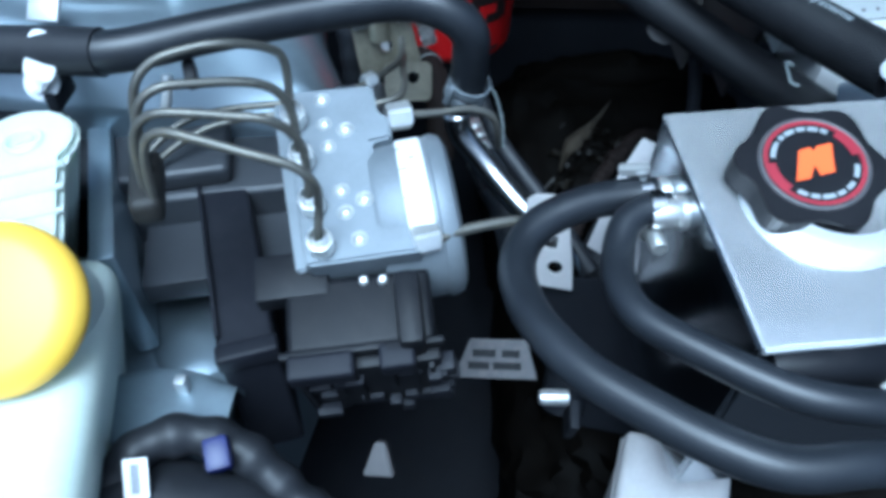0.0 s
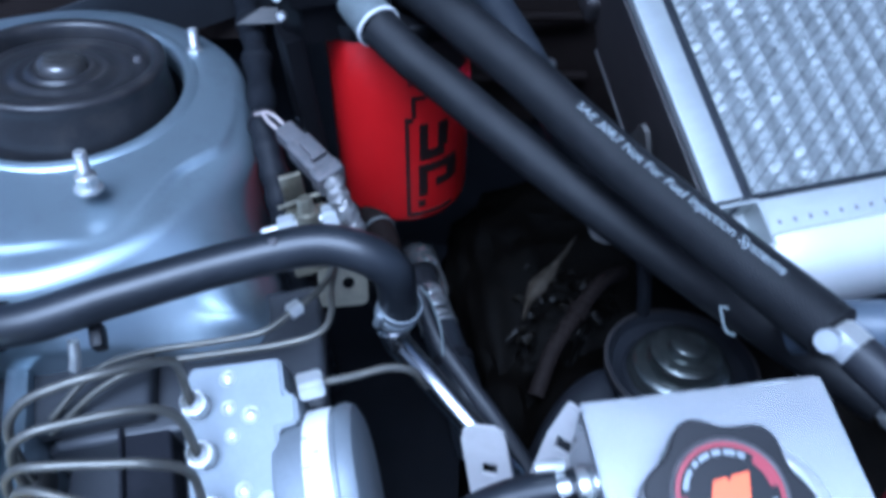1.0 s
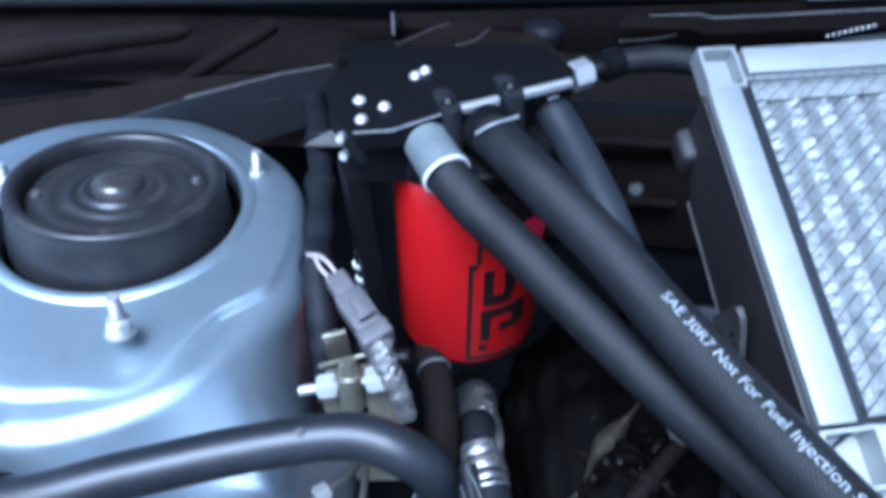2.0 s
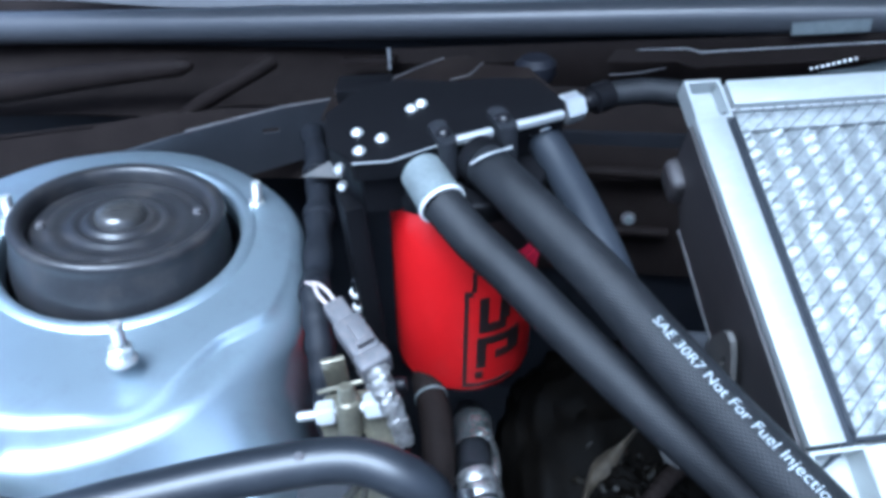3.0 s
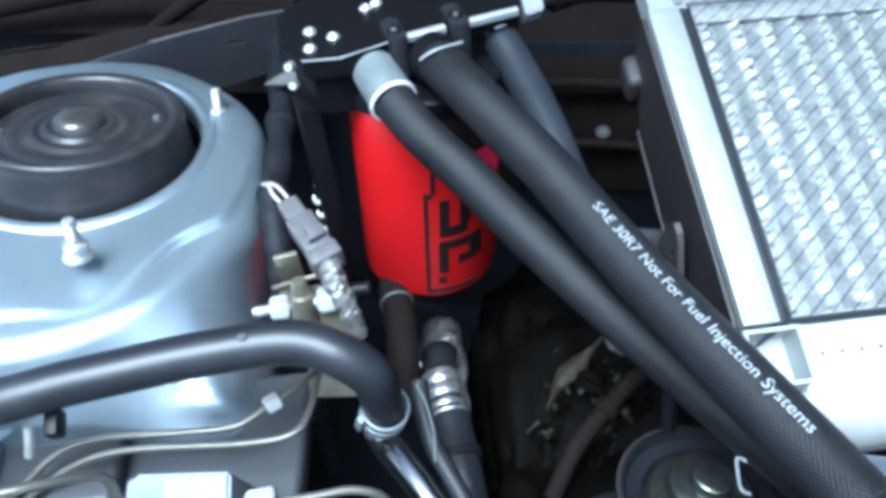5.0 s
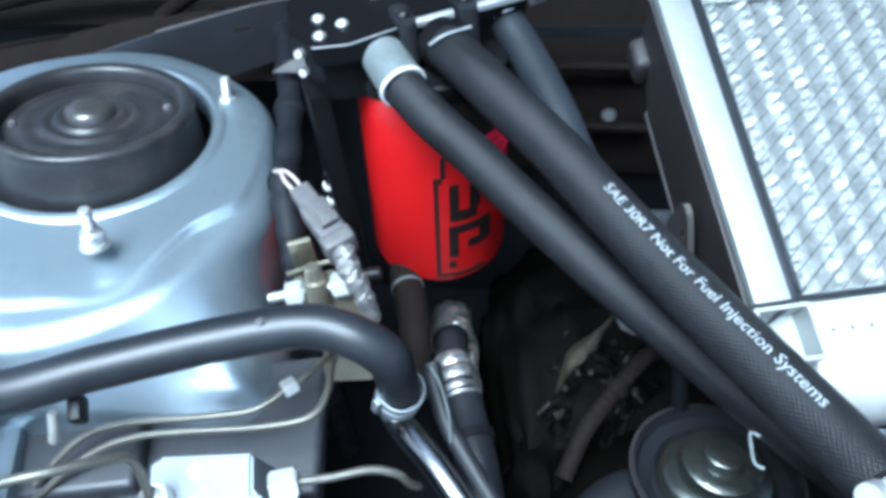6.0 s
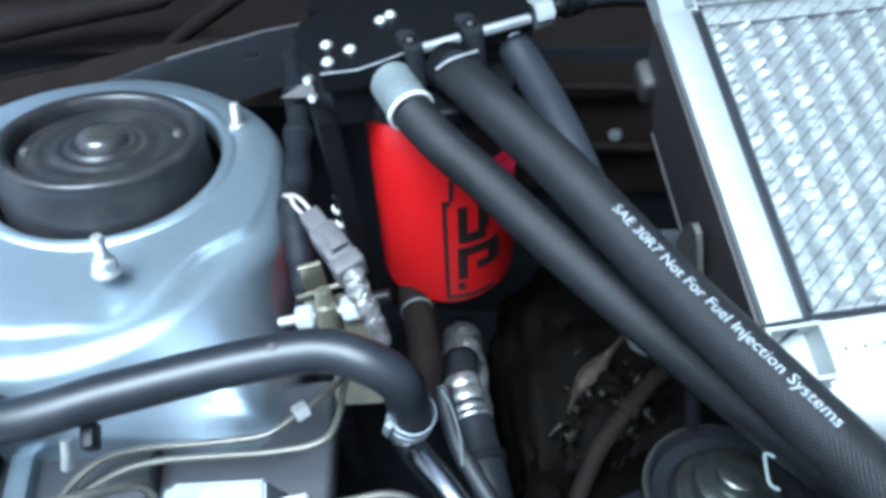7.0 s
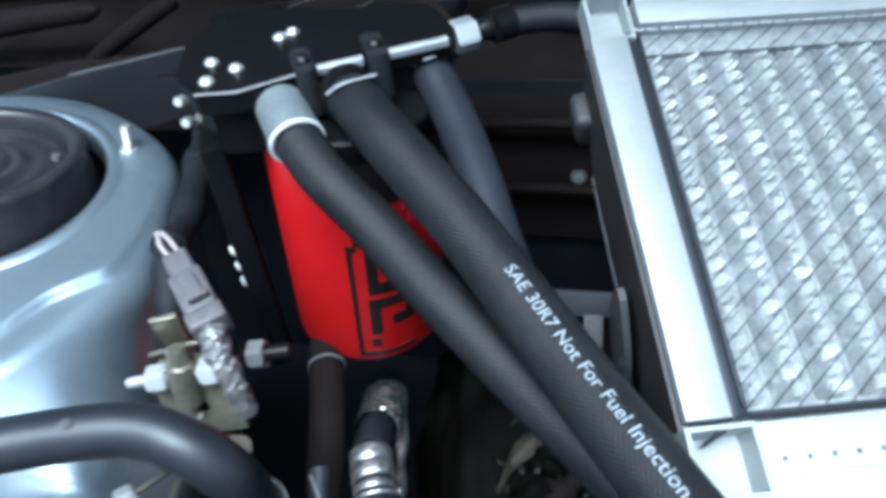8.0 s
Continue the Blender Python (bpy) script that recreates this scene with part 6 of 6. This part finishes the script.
part("print_bar", box(0.0030, 0.0110, 0.0004, axes((-0.0795, 0.0960, 0.8428), (0.98, 0.16, 0), (-0.1, 0.75, 0.66)), 0), INK, cb)
gw = thing("grey_wedge", (0.004, 0.115, 0.795), "small dark grey plastic wedge on the black panel", "clip")
part("wedge", prism([(-0.009, -0.008), (0.009, -0.008), (0.003, 0.010), (-0.003, 0.010)], 0.008, axes((0.004, 0.132, 0.798), (0.98, 0, 0), (0, 0.8, 0.6)) @ Matrix.Diagonal((0.75, 0.8, 1, 1)), 0.001), SIDEPLATE, gw)

# ---- cowl, hood seal and rear panels ----
cowl = thing("cowl_panel", (0.1, 0.70, 0.86), "black plastic cowl panel with ribs in shade", "cowl panel")
prof = [(0.662, 0.856), (0.690, 0.862), (0.705, 0.874), (0.722, 0.886), (0.760, 0.890), (0.800, 0.905)]
rows = [[Vector((x, y + 0.006 * math.sin(x * 9), z + 0.010 * noise.noise(Vector((x * 5, y * 9, 0))))) for y, z in [(max(y, 0.662 + 0.046 * ease((x + 0.06) / 0.05)), z) for y, z in prof]] for x in np.linspace(-0.60, 0.95, 60)]
part("panel", sheet(rows, 0.003), COWL, cowl, sharp=60)
part("rear_panel", sheet([[(x, 0.6790, 0.70), (x, 0.6800, 0.80), (x, 0.6900, 0.846), (x, 0.712, 0.872), (x, 0.706, 0.895 + 0.03 * x), (x, 0.712, 0.906 + 0.055 * x)] for x in np.linspace(-0.08, 0.75, 18)], 0.002), COWL, cowl)
rim_up = [(0.105, 0.692, 0.9145), (0.121, 0.690, 0.915), (0.157, 0.690, 0.917), (0.166, 0.690, 0.914), (0.297, 0.690, 0.925), (0.50, 0.690, 0.942)]
rim_low = [(0.098, 0.686, 0.9070), (0.118, 0.686, 0.907), (0.152, 0.686, 0.908), (0.163, 0.686, 0.904), (0.299, 0.686, 0.915), (0.50, 0.686, 0.930)]
part("folded_rim", sheet([rim_up, rim_low], 0.002), COWL, cowl, "dark folded rim with a worn edge")
part("pale_edge_line", tube(rim_up[1:], 0.0006, 8, straight=True), CAST, cowl)
part("lower_edge", tube(rim_low[2:], 0.0005, 8, straight=True), GREYPLASTIC, cowl)
part("crease", tube([(0.101, 0.690, 0.894), (0.122, 0.690, 0.896), (0.143, 0.690, 0.901)], 0.0006, 8, 0.01), GREYPLASTIC, cowl)
for k in range(9):
    part("bead", lathe([(0, 0.0014), (0.0009, 0.0010), (0.0012, 0)], along((0.2450 + 0.0035 * k, 0.684, 0.9055 + 0.0011 * k), (0, -0.8, 0.6)), 10), ZINC, cowl)
part("pale_flange", prism([(0.252, 0.8985), (0.52, 0.905), (0.52, 0.927), (0.301, 0.9100), (0.278, 0.9030)], 0.002, axes((0, 0.694, 0), (1, 0, 0), (0, 0, 1)), 0.0004), FERRULE, cowl, "pale grey flange below the rim")
part("label", box(0.053, 0.0090, 0.0008, axes((0.256, 0.7030, 0.9295), (0.997, 0, 0.075), (0, 0.15, 1)), 0), FERRULE, cowl, "pale label on the panel")
part("drain_trough", tube([(-0.50, 0.655, 0.878), (-0.414, 0.655, 0.8865), (-0.326, 0.655, 0.8995), (-0.242, 0.655, 0.9105), (-0.231, 0.655, 0.9112)], lambda t: (0.0150 - 0.0075 * t) * (1 - max(0.0, (t - 0.96) / 0.04) ** 2 * 0.7), 20, 0.003), COWLBROWN, cowl, "dusty brown plastic trough")
apron = [(-0.52, 0.845), (-0.404, 0.858), (-0.36, 0.866), (-0.317, 0.872), (-0.25, 0.886), (-0.19, 0.893), (-0.12, 0.895)]
part("apron", sheet([[(x, 0.600, z - 0.05) for x, z in apron], [(x, 0.618, z - 0.004) for x, z in apron], [(x, 0.622, z) for x, z in apron], [(x, 0.648, z - 0.012) for x, z in apron]], 0.002), COWL, cowl, sharp=60)
part("apron_edge", tube([(x, 0.6195, z + 0.0005) for x, z in apron[:4]], 0.0010, 8, straight=True), COWLBROWN, cowl)
part("stay", tube([(-0.232, 0.63, 0.882), (-0.208, 0.625, 0.898), (-0.159, 0.625, 0.925), (-0.150, 0.632, 0.929)], 0.0062, 14, 0.01), COWL, cowl)
part("pad", box(0.046, 0.006, 0.014, axes((-0.092, 0.690, 0.902), (1, 0, 0.06), (0, 0.2, 1)), 0.002), COWLBROWN, cowl)
part("pin", lathe([(0, 0.012), (0.0012, 0.012), (0.0014, 0.010), (0.0014, -0.006), (0, -0.006)], along((-0.0735, 0.684, 0.904), (0.05, 0, 1)), 10), CAST, cowl)
seal = thing("hood_seal", (0.1, 0.72, 0.90), "grey rubber hood seal along the cowl", "hood seal")
part("seal", tube([(-0.60, 0.719, 0.909), (-0.43, 0.722, 0.911), (-0.02, 0.724, 0.922), (0.30, 0.722, 0.931), (0.75, 0.70, 0.94)], 0.0145, 28, 0.03), HOODSEAL, seal)
part("lip", box(1.4, 0.004, 0.030, Matrix.Translation((0.15, 0.742, 0.905)) @ pose(0, 0, 0, -10, 0.0, 0.4), 0.001), DARK, seal)

# painted channel behind the tower, its shade put into the colour
ch = thing("wing_channel", (-0.16, 0.58, 0.87), "grey-blue steel channel behind the tower, darkened for shade", "body channel")
CHM = axes((-0.165, 0.572, 0.888), (0.82, 0.57, 0.0), (0.04, -0.08, 1.0))
part("face", plate_with_holes([(-0.17, -0.026), (0.082, -0.024), (0.082, 0.020), (0.04, 0.025), (-0.04, 0.0255), (-0.17, 0.020)], [[(0.022, 0.008), (0.034, 0.006), (0.034, 0.010), (0.022, 0.012)]], 0.002, CHM), DIMPAINT, ch)
part("lip", tube([CHM @ Vector(q) for q in ((-0.03, 0.0264, 0.001), (0.04, 0.0252, 0.001), (0.082, 0.0202, 0.001))], 0.0011, 8, 0.02, straight=True), GREYPLASTIC, ch)
part("side_tab", prism([(-0.023, -0.003), (0.010, -0.006), (0.012, 0.004), (-0.004, 0.006)], 0.002, axes((-0.072, 0.528, 0.905), (0.98, 0.2, 0), (-0.1, 0.6, 0.75)), 0.0005), OLDSTEEL, ch, "dull metal tab behind the separator")
bb = thing("separator_bracket", (-0.02, 0.56, 0.93), "black steel bracket rising behind the separator", "bracket")
edge = [(-0.0715, 0.5485), (-0.0396, 0.5438), (-0.0369, 0.5663), (-0.0220, 0.5841), (-0.0095, 0.5957), (0.0060, 0.6000), (0.0177, 0.5897), (0.0480, 0.5860), (0.0700, 0.5500)]
part("plate", prism(edge + [(0.040, 0.520), (-0.040, 0.500), (-0.070, 0.515)], 0.003, Matrix.Translation((0, 0, 0.9490)), 0.0005), COWL, bb)
# the plate's edge highlights, drawn as thin pale tubes
part("pale_edge_line", tube([(x, y, 0.9522) for x, y in edge[:5]], 0.00045, 6, straight=True), GREYPLASTIC, bb)
part("fold_line", tube([(0.0001, 0.5655, 0.9524), (0.0111, 0.5722, 0.9524), (0.0177, 0.5897, 0.9524)], 0.00045, 6, straight=True), GREYPLASTIC, bb)
part("stand_off", lathe([(0, 0.022), (0.009, 0.022), (0.0135, 0.018), (0.0135, 0.010), (0.009, 0.004), (0.009, -0.02), (0, -0.02)], along((0.051, 0.598, 0.930), (0, 0.1, 1)), 24), SHROUD, bb, "dull dark spacer")
part("box_edge", box(0.034, 0.020, 0.010, Matrix.Translation((-0.050, 0.545, 0.955)) @ pose(0, 0, 0, 0, 0, 8), 0.0012), ANOD, bb)
